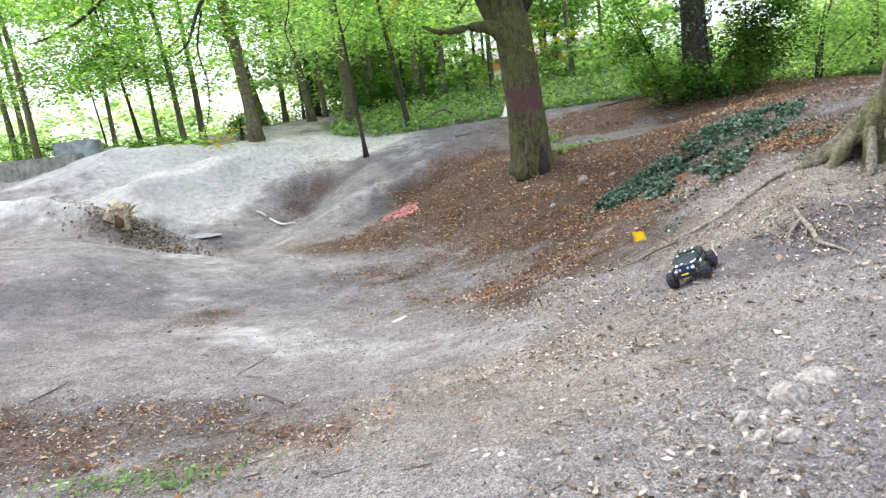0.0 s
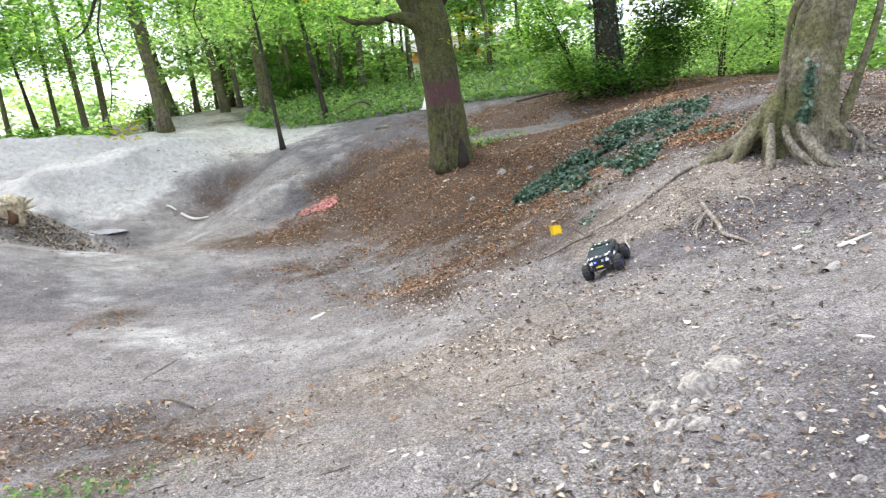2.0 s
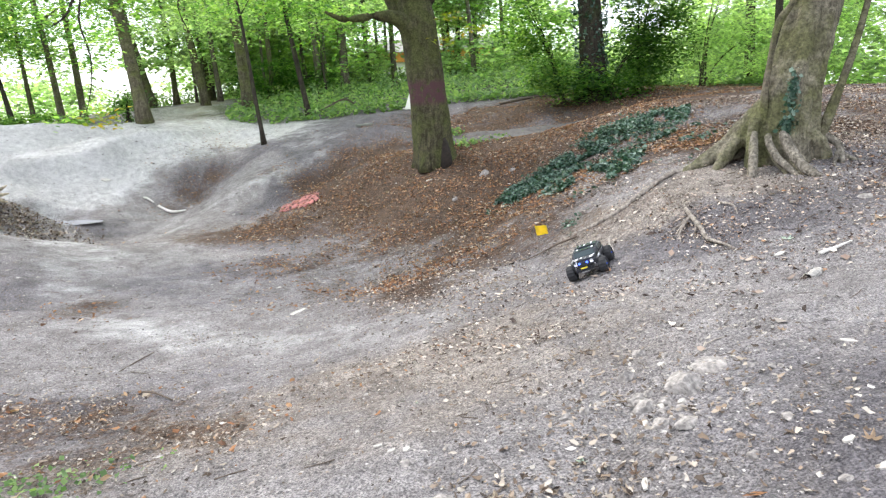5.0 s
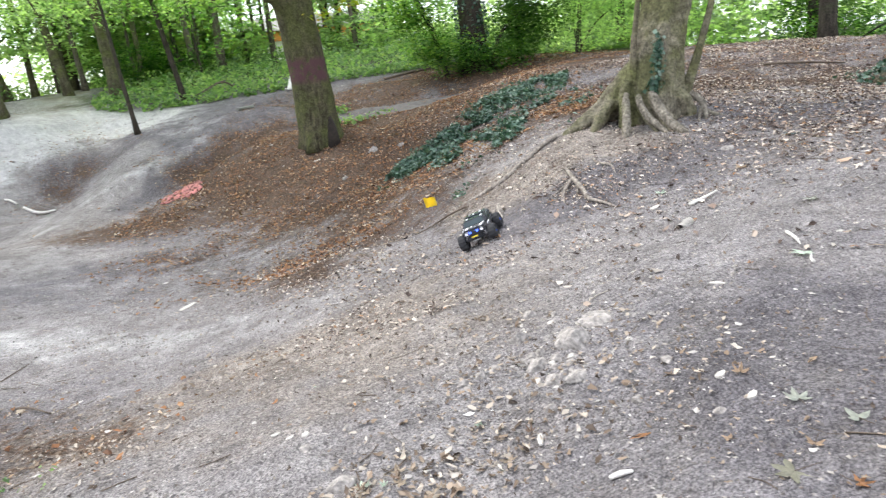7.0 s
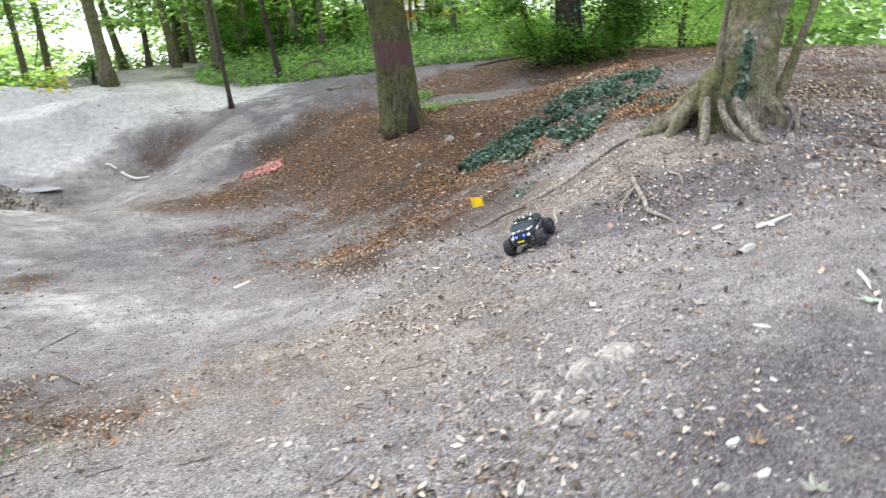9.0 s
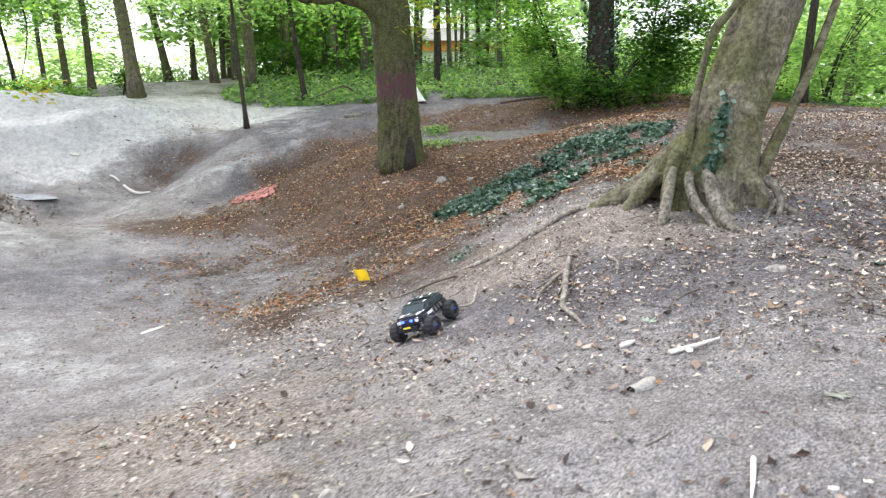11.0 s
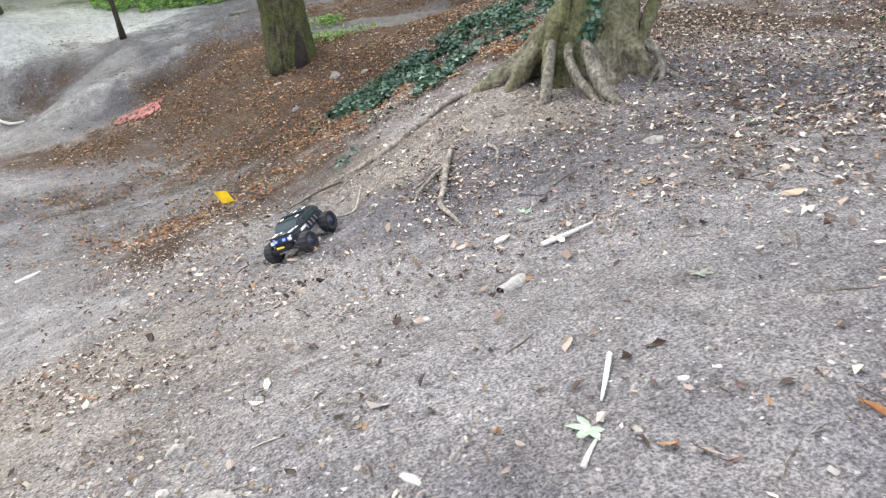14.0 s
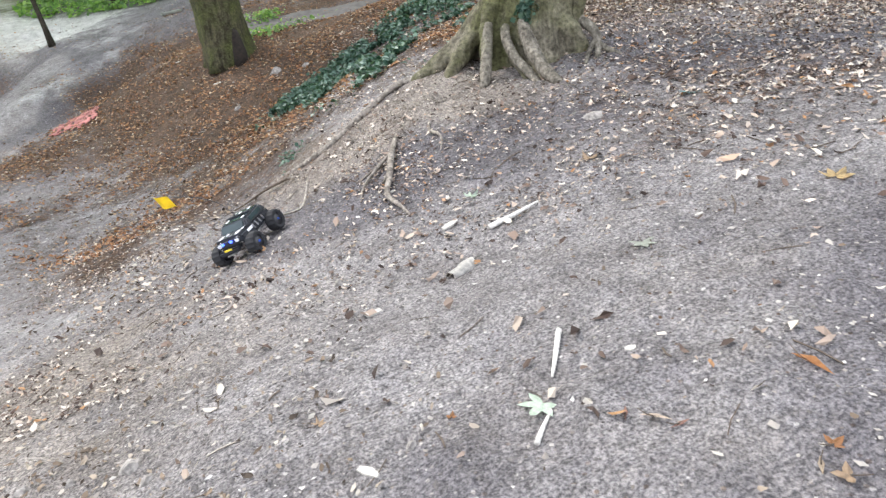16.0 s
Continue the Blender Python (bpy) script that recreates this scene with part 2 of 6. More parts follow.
JUMPS = [  # x, y, half length, half width, turn, height
    (-12.4, 19.3, 2.4, 0.9, 8, 0.56),
    (-9.9, 25, 3.4, 0.8, 55, 0.48),
    (-8, 28.6, 2.2, 0.9, 50, -0.01),
    (-5.6, 30.6, 2, 1, 20, -0.20),
    (-13.6, 30.6, 2.2, 1.1, 0, 0.23),
    (-11.8, 27.4, 2.6, 0.8, 50, -0.57),
    (-5.1, 25, 1.7, 0.8, 55, -0.22),
    (-3.15, 22.2, 3.4, 0.95, 80, 0.45),
    (1.2, 28.5, 1.1, 0.7, 10, 0.24),
    (-8.6, 15.2, 2.6, 0.9, -15, -0.10),
    (-8.6, 17.6, 2.8, 0.9, -10, -0.28),
    (-7.5, 23.2, 2.2, 0.9, 30, -0.11),
    (-14.5, 23, 2, 1.3, 0, 0.07),
    (-1.8, 20.4, 1.4, 0.9, 30, -0.29),
    (-2.2, 26.3, 1.6, 0.9, 40, -0.2),
    (-0.1, 21.7, 0.4, 0.3, 20, -0.12), (6.4, 21.9, 2.6, 1.7, 5, -0.36), (9.0, 22.6, 2.4, 1.5, 5, -0.28), (7.0, 17.3, 2.2, 0.7, 25, 0.10), (-7.5, 19.2, 1.4, 1.3, 0, -0.52), (-5.2, 24.4, 1.7, 0.6, 70, -0.28), (-10.6, 41.5, 2.0, 0.9, 10, 0.35),
]
EASE = [  # x, y, radius, height: small dips and rises of the real ground
    (1.15, 23.9, 0.6, 0.16),
    (2.75, 8.1, 0.5, -0.16), (0.2, 23.2, 1.7, 0.27), (-3.7, 26.6, 1.2, -0.2), (-2.6, 24.6, 0.8, 0.12), (-7.8, 28.9, 2.0, 0.38), (8.5, 23.2, 2.0, 0.02), (2.7, 17.7, 0.7, -0.1), (4.15, 8.6, 0.4, 0.13), (3.3, 8.68, 0.3, 0.06), (2.40, 7.66, 0.18, 0.16), (2.1, 7.12, 0.16, -0.05),
]
PUDDLE_Z = -1.13


def lattice(ix, iy, seed):
    v = np.sin(ix * 127.1 + iy * 311.7 + seed * 74.7) * 43758.5453
    return v - np.floor(v)


def value_noise(x, y, seed=0.0):
    ix, iy = np.floor(x), np.floor(y)
    fx, fy = x - ix, y - iy
    fx, fy = fx * fx * (3 - 2 * fx), fy * fy * (3 - 2 * fy)
    a, b = lattice(ix, iy, seed), lattice(ix + 1, iy, seed)
    c, d = lattice(ix, iy + 1, seed), lattice(ix + 1, iy + 1, seed)
    return (a + (b - a) * fx) * (1 - fy) + (c + (d - c) * fx) * fy - 0.5


def hump(x, y, cx, cy, along, across, turn):
    """An elliptic hill of height 1; turn in degrees anticlockwise."""
    c, s = math.cos(radians(turn)), math.sin(radians(turn))
    u, v = (x - cx) * c + (y - cy) * s, -(x - cx) * s + (y - cy) * c
    return np.exp(-0.5 * ((u / along) ** 2 + (v / across) ** 2))


def streak(x, y, width, *pts):
    """1 along a line of points, falling off sideways."""
    best = np.full(np.shape(x), 1e9)
    for (ax, ay), (bx, by) in zip(pts, pts[1:]):
        t = np.clip(((x - ax) * (bx - ax) + (y - ay) * (by - ay)) / ((bx - ax) ** 2 + (by - ay) ** 2), 0, 1)
        best = np.minimum(best, (x - ax - t * (bx - ax)) ** 2 + (y - ay - t * (by - ay)) ** 2)
    return np.exp(-0.5 * best / width ** 2)


RIDGE = ((-4.7, 18.8), (-3.84, 19.97), (-3.03, 20.4), (-2.3, 20.9), (-1.6, 21.8), (-1.2, 22.4))
CREST = ((-10.6, 22.3), (-9.9, 22.6), (-8.05, 23.8), (-7.2, 25.2), (-5.2, 27.5), (-3.3, 27.4))
CREST_BACK = ((-13.8, 25.4), (-12.0, 26.4), (-10.15, 27.2), (-8.0, 28.0))
BANK = ((-14.0, 18.9), (-12.1, 18.9), (-10.3, 19.2))
TRAIL = ((-8.1, 18.8), (-5.5, 13.7), (-4.76, 11.9), (-3.5, 9.8), (-2.65, 9.1), (-1.6, 8.5), (0.4, 7.9))


def relief(x, y):
    x, y = np.asarray(x, float), np.asarray(y, float)
    z = BASE[0] + BASE[1] * np.clip(x, -60, 60) + BASE[2] * np.clip(y, -40, 70)
    for cx, cy, r, hh in BROAD + MIDDLE + SMALL:
        z = z + hh * np.exp(-((x - cx) ** 2 + (y - cy) ** 2) / (2 * r * r))
    for cx, cy, along, across, turn, hh in JUMPS:
        z = z + hh * hump(x, y, cx, cy, along, across, turn)
    near = np.exp(-((x / 45) ** 2 + ((y - 15) / 45) ** 2))
    z = z + near * (0.10 * value_noise(x * 0.55, y * 0.55, 1) + 0.05 * value_noise(x * 1.7, y * 1.7, 2))
    track = hump(x, y, -7, 25, 8, 5, 0)
    z = z + track * (0.16 * value_noise(x * 0.8, y * 0.8, 5) + 0.09 * value_noise(x * 2.1 + y, y * 2.1, 6) + 0.03 * value_noise(x * 5, y * 5, 9))
    z = z + near * (0.030 * value_noise(x * 4.5, y * 4.5, 3) + 0.022 * value_noise(x * 11 + 0.4 * y, y * 11, 4) + 0.010 * value_noise(x * 21, y * 21, 10))
    return z


def ramp_up(v, lo, hi):
    f = np.clip((v - lo) / (hi - lo), 0, 1)
    return f * f * (3 - 2 * f)


def plan(x, y):
    """The place in the plan of the hollow that lies at (x, y), its scale, and how far the plan holds there: not on the near bank."""
    w = 1 - ramp_up(x, 0.8, 2.3) * ramp_up(-y, -11.5, -8.5)
    w = w * ramp_up(y, 1.8, 3.2)
    v = np.maximum(1.042 * y - 0.788, 1.0) + 0.26 * np.maximum(y - 18.5, 0)
    k = np.clip((y - 0.34) / v, 0.7, 1.3)
    return x + w * (x / k - x), y + w * (v - y), k, w


def world(u, v):
    """Where a place of the plan lies."""
    y = (v + 0.788) / 1.042
    y = np.where(y < 18.5, y, 18.5 + (v + 0.788 - 1.042 * 18.5) / 1.302)
    x = u * (y - 0.34) / v
    return (x, y) if np.ndim(x) else (float(x), float(y))


def height(x, y):
    x, y = np.asarray(x, float), np.asarray(y, float)
    u, v, k, w = plan(x, y)
    z = relief(u, v)
    far = 1.433 + k * (z - 1.6) + 0.031 * np.clip(x, -40, 40) + 0.0245 * (np.clip(y, 0, 45) - 0.34)
    z = z + w * (far - z)
    for cx, cy, r, hh in EASE:
        z = z + hh * np.exp(-((x - cx) ** 2 + (y - cy) ** 2) / (2 * r * r))
    out = np.clip(x - 7.2 - 0.1 * (y - 8), -8, 20) * ramp_up(y, 3.0, 8.0)
    z = z - 0.085 * np.log1p(np.exp(2.0 * out)) / 2.0 - 0.16 * np.maximum(out - 7.0, 0)  # the bank falls away behind its crest
    wet = np.clip(2.6 * hump(x, y, -8.1, 20.6, 0.9, 0.55, -15) - 0.8, 0, 1)
    z = z + (PUDDLE_Z - 0.03 - z) * wet
    rough = 1 + 1.2 * value_noise(x * 1.3, y * 1.3, 41)
    z = z + rough * (0.20 * streak(x, y, 0.28, *CREST) + 0.16 * streak(x, y, 0.30, *CREST_BACK) + 0.05 * streak(x, y, 0.34, *RIDGE) + 0.16 * streak(x, y, 0.30, *BANK))
    z = z + 0.16 * hump(x, y, -4.9, 23.5, 1.3, 0.8, 20) - 0.10 * streak(x, y, 0.32, (-2.4, 19.5), (-1.6, 20.4), (-0.6, 20.8)) - 0.15 * streak(x, y, 0.25, (-9.0, 23.9), (-8.3, 24.5), (-7.6, 25.6))
    return z


def ground_at(x, y):
    return float(height(x, y))


def lines(lo, hi, *stretches):
    """Grid lines: even steps in each stretch (from, to, step), widening outside them."""
    v = np.concatenate([np.arange(a, b, s) for a, b, s in stretches])
    out = [v]
    for end, step, sign in ((lo, stretches[0][2], -1), (hi, stretches[-1][2], 1)):
        p, more = (v[0] if sign < 0 else v[-1]), []
        while sign * p < sign * end:
            step *= 1.13
            p += sign * step
            more.append(p)
        out = [np.array(more[::-1])] + out if sign < 0 else out + [np.array(more)]
    return np.concatenate(out)


def zone_masks(x, y):
    u, v = plan(x, y)[:2]
    wob = value_noise(x * 0.8, y * 0.8, 7) * 0.5 + value_noise(x * 2.6, y * 2.6, 8) * 0.45 + value_noise(x * 6.5, y * 6.5, 18) * 0.25
    # Pale dirt; top light on crests and ridge is put into it too.
    pale = 1.0 * streak(x, y, 0.85, *CREST) + 1.0 * streak(x, y, 0.9, *CREST_BACK) + 0.95 * hump(x, y, -7.6, 23.2, 2.0, 0.9, 35) + 0.9 * streak(x, y, 0.6, *BANK) + 0.45 * streak(x, y, 0.32, *RIDGE)
    pale = pale + 0.45 * hump(x, y, -4.5, 27.2, 3.5, 1.6, 0) + 0.8 * hump(x, y, -10, 26, 3.5, 2.0, 20) + 0.95 * streak(x, y, 1.2, (-6.6, 30), (-7.0, 34), (-8.0, 46)) + 0.3 * hump(x, y, -1.4, 24, 2.0, 1.6, 0) - 0.8 * hump(x, y, 5.0, 23.0, 2.4, 2.4, 0)
    pale = pale + 0.34 * streak(x, y, 0.5, *TRAIL) + 0.22 * hump(x, y, -2.3, 9.2, 1.1, 0.45, -25) + 0.3 * hump(x, y, -5.0, 15.5, 1.4, 1.6, 0)
    pale = pale - 1.1 * hump(x, y, -4.5, 23.8, 1.4, 0.6, 28) - 0.6 * streak(x, y, 0.3, (-9.0, 23.9), (-8.3, 24.5), (-7.6, 25.6)) - 0.6 * streak(x, y, 0.35, (-12.9, 24.6), (-12.2, 25.6))
    litter = 1.05 * hump(x, y, 2.2, 15.8, 1.9, 2.3, -15) + 0.9 * hump(x, y, 4.4, 17.0, 2.0, 1.6, 0) + 0.65 * hump(x, y, 5.5, 19.6, 3.0, 1.8, 0) + 0.5 * hump(x, y, 6.5, 24, 4, 2.2, 0) + 0.45 * hump(x, y, 4.2, 24.4, 2.0, 1.2, 0) + 0.45 * hump(x, y, -4.5, 23.8, 1.1, 0.45, 28) + 0.6 * hump(x, y, -0.9, 17.6, 1.3, 0.9, 0) + 0.8 * hump(x, y, 0.0, 20.5, 1.4, 1.2, 0) + 0.3 * streak(x, y, 0.5, (-4.6, 17.4), (-3.6, 16.9), (-2.4, 17.0)) + 0.4 * hump(x, y, -2.6, 17.0, 1.0, 0.9, 0)
    litter = litter + 0.3 * streak(x, y, 1.0, (-1.3, 13.0), (-0.5, 11.8), (0.4, 11.3), (0.9, 10.2)) + 0.5 * hump(x, y, 0.5, 9.6, 0.6, 0.7, 0) + 0.55 * hump(x, y, -4.1, 10.8, 0.3, 0.5, 0) + 0.62 * hump(x, y, -3.1, 5.8, 2.0, 0.85, -10) + 0.55 * hump(x, y, 2.7, 11.8, 0.8, 2.0, 0)
    litter = litter + 0.5 * ramp_up(x, 6.0, 8.5) * ramp_up(y, 7.0, 9.5) + 0.45 * hump(x, y, 6.6, 9.2, 1.6, 1.6, 20) + 0.25 * hump(x, y, 5.9, 6.0, 0.9, 0.6, 0) + 0.55 * hump(x, y, 5.2, 11.6, 1.2, 2.0, 0) + 0.5 * hump(x, y, -5.4, 22.4, 0.9, 0.5, 10)
    # Darker dirt; hollows, cut, troughs and root cavity also get painted shade.
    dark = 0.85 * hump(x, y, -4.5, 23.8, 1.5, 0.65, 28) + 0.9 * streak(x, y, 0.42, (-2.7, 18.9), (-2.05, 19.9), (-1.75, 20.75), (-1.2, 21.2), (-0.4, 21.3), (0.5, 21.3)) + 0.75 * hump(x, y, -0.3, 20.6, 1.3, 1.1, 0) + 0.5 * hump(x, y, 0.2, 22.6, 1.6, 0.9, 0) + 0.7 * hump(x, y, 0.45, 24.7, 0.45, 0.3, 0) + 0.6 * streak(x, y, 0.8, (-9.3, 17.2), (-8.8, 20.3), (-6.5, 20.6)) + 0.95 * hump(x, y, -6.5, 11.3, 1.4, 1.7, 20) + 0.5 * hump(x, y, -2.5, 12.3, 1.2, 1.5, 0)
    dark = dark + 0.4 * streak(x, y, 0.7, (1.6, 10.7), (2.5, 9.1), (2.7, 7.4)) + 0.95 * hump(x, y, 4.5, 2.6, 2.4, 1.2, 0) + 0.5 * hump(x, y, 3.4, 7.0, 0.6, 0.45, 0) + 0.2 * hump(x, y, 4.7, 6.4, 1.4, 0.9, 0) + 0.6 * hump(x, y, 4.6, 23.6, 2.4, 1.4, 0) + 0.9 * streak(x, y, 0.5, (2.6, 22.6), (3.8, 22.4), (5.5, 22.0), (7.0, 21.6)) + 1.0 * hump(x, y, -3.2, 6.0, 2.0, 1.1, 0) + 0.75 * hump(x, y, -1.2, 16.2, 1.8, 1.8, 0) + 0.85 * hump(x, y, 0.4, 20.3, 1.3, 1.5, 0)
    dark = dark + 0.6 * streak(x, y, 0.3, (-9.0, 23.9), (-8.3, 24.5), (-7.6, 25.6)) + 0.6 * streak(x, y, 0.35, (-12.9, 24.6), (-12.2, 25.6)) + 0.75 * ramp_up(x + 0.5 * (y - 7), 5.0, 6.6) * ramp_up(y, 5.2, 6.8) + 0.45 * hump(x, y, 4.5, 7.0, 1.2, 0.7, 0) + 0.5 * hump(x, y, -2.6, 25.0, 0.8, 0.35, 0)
    tan = 1.0 * streak(x, y, 0.42, (3.0, 8.6), (3.7, 8.3), (4.4, 8.0), (4.6, 7.7)) + 0.65 * hump(x, y, -0.6, 5.4, 2.0, 1.0, 0) + 0.7 * streak(x, y, 1.2, (-6.6, 30), (-7.0, 34), (-8.0, 46)) + 0.3 * hump(x, y, 1.2, 6.4, 1.4, 0.8, 0)
    green = 0.9 * (1 / (1 + np.exp(-np.clip(v - 37 - 0.1 * u, -60, 60) / 1.5))) * (1 - hump(u, v, -10, 45, 3.5, 11, -15)) + hump(u, v, 16, 32, 6, 5, 0) + 0.9 / (1 + np.exp(-np.clip(u + 0.35 * v - 23.5, -60, 60) / 1.2))
    green = np.where(y < -6, 0.4, green)
    open_field = 1 / (1 + np.exp(np.clip(u + 15 + 0.25 * (v - 40), -60, 60) / 1.5)) / (1 + np.exp(-np.clip(v - 38, -60, 60) / 1.0))
    green, pale = green * (1 - open_field), pale + open_field * 1.1
    return {k: np.clip(m + wob * np.clip(m * 2.2, 0, 1), 0, 1) for k, m in (("pale", pale), ("litter", litter), ("dark", dark), ("green", green), ("tan", tan))}


def build_ground():
    xs = lines(-2500, 2500, (-15, -4.5, 0.14), (-4.5, 7.5, 0.045), (7.5, 13, 0.14))
    ys = lines(-2500, 2500, (1.4, 9.5, 0.045), (9.5, 14, 0.075), (14, 31, 0.13))
    gx, gy = np.meshgrid(xs, ys)
    gz = height(gx, gy)
    me = bpy.data.meshes.new("ground")
    nx, ny = len(xs), len(ys)
    co = np.stack([gx, gy, gz], -1).reshape(-1, 3)
    idx = np.arange(nx * ny).reshape(ny, nx)
    quads = np.stack([idx[:-1, :-1], idx[:-1, 1:], idx[1:, 1:], idx[1:, :-1]], -1).reshape(-1, 4)
    fill_mesh(me, co, quads)
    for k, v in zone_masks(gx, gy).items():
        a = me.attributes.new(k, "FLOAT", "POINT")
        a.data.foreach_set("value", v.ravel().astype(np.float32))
    me.polygons.foreach_set("use_smooth", np.ones(len(quads), bool))
    me.materials.append(DIRT)
    return tagged(new("ground", me), "bare grey-brown dirt with hollows and jumps", "ground", kind="structure")


def fill_mesh(me, co, quads):
    co, quads = np.asarray(co, np.float32), np.asarray(quads, np.int32)
    k = quads.shape[1]
    me.vertices.add(len(co))
    me.vertices.foreach_set("co", co.ravel())
    me.loops.add(quads.size)
    me.loops.foreach_set("vertex_index", quads.ravel())
    me.polygons.add(len(quads))
    me.polygons.foreach_set("loop_start", np.arange(len(quads), dtype=np.int32) * k)
    me.update(calc_edges=True)
    me.validate()


ground = build_ground()

# ---- builders ----


def tube(points, radii, sides=10, rough=0.0, seed=0, flare=None):
    """A tapered, slightly uneven limb along the points; its rings follow the line."""
    bm = bmesh.new()
    rings = []
    rng = random.Random(seed)
    pts = [Vector(p) for p in points]
    side = Vector((1, 0, 0))
    for i, p in enumerate(pts):
        d = (pts[min(i + 1, len(pts) - 1)] - pts[max(i - 1, 0)]).normalized()
        u = (side - d * side.dot(d)).normalized()
        v = d.cross(u)
        ring = []
        for k in range(sides):
            a = 2 * math.pi * k / sides
            r = radii[i] * (1 + rough * (noise.noise(Vector((math.cos(a) * 1.3 + seed, math.sin(a) * 1.3, i * 0.45))) + 0.3 * rng.uniform(-1, 1)))
            if flare:
                r += flare(i, a)
            ring.append(bm.verts.new(p + (u * math.cos(a) + v * math.sin(a)) * r))
        rings.append(ring)
    for a, b in zip(rings, rings[1:]):
        for k in range(sides):
            bm.faces.new((a[k], a[(k + 1) % sides], b[(k + 1) % sides], b[k]))
    bm.faces.new(rings[0][::-1])
    bm.faces.new(rings[-1])
    for f in bm.faces:
        f.smooth = True
    return bm


def part(name, bm, material, parent=None, label=""):
    me = bpy.data.meshes.new(name)
    bm.normal_update()
    bm.to_mesh(me)
    bm.free()
    me.materials.append(material)
    ob = new(name, me)
    if parent is not None:
        ob.parent = parent
    if label:
        ob["label"] = label
    return ob


def thing(name, at, label, category, group="", kind=""):
    ob = new(name)
    ob.location = at
    ob.empty_display_size = 0.2
    return tagged(ob, label, category, group, kind)


def leaves_mesh(name, centres, size, rng, flat=0.35, fold=0.25, width=0.62, normals=None, ragged=False):
    """Many separate leaves: folded rhombs of two triangles each, turned every way."""
    n = len(centres)
    th = rng.uniform(0, 2 * math.pi, n)
    u = np.stack([np.cos(th), np.sin(th), rng.normal(0, flat, n)], -1)
    u /= np.linalg.norm(u, axis=1, keepdims=True)
    up = np.stack([rng.normal(0, flat, n), rng.normal(0, flat, n), np.ones(n)], -1) if normals is None else normals + rng.normal(0, flat, (n, 3))
    v = np.cross(up, u)
    v /= np.linalg.norm(v, axis=1, keepdims=True) + 1e-9
    w = np.cross(u, v)
    s = (size * (rng.uniform(0.6, 1.3, n) if not ragged else 0.35 + 1.25 * rng.random(n) ** 1.6))[:, None]
    c = np.asarray(centres)
    p0, p2 = c - u * s * 0.5, c + u * s * 0.5
    p1, p3 = c + v * s * width * 0.5 + w * s * fold * 0.5, c - v * s * width * 0.5 + w * s * fold * 0.5
    if ragged:  # torn and curled: six uneven corners
        ks = rng.uniform(0.55, 1.15, (6, n, 1))
        lift = rng.uniform(-0.3, 0.9, (6, n, 1)) * fold * 0.5
        ring = []
        for k, (a, b) in enumerate(((-0.5, 0.0), (-0.22, 0.42), (0.24, 0.40), (0.5, 0.05), (0.2, -0.45), (-0.26, -0.36))):
            ring.append(c + s * (u * a * ks[k] + v * b * width * ks[k] * 1.1 + w * lift[k]))
        co = np.stack(ring, 1).reshape(-1, 3)
        b = np.arange(n)[:, None] * 6
        tris = np.concatenate([b + np.array([t]) for t in ((0, 4, 5), (0, 1, 4), (1, 2, 4), (2, 3, 4))], 0)[:, ::-1]
        me = bpy.data.meshes.new(name)
        fill_mesh(me, co, tris)
        me.shade_flat()
        return me
    co = np.stack([p0, p1, p2, p3], 1).reshape(-1, 3)
    b = np.arange(n)[:, None] * 4
    tris = np.concatenate([b + np.array([[0, 1, 2]]), b + np.array([[0, 2, 3]])], 0)
    me = bpy.data.meshes.new(name)
    fill_mesh(me, co, tris)
    return me


def leaf_cloud(rng, blobs, count, clump=0.45):
    """Leaf places in clumps on the outer shells of ellipsoid blobs (x, y, z, rx, ry, rz)."""
    out = []
    vol = np.array([b[3] * b[4] + b[4] * b[5] + b[3] * b[5] for b in blobs])
    for b, k in zip(blobs, (count * vol / vol.sum()).astype(int)):
        m = max(3, k // 28)
        d = rng.normal(size=(m, 3))
        d /= np.linalg.norm(d, axis=1, keepdims=True)
        tw = d * rng.uniform(0.35, 1.0, (m, 1)) ** 0.6 * np.array(b[3:6]) + np.array(b[:3])
        pick = rng.integers(0, m, k)
        off = rng.normal(size=(k, 3)) * np.array([clump, clump, clump * 0.45])
        out.append(tw[pick] + off)
    return np.concatenate(out)


def add_leaves(name, centres, size, rng, material, parent=None, label="", **kw):
    me = leaves_mesh(name, centres, size, rng, **kw)
    me.materials.append(material)
    ob = new(name, me)
    if parent is not None:
        ob.parent = parent
        ob.matrix_parent_inverse = Matrix.Translation(-parent.location)
    if label:
        ob["label"] = label
    return ob


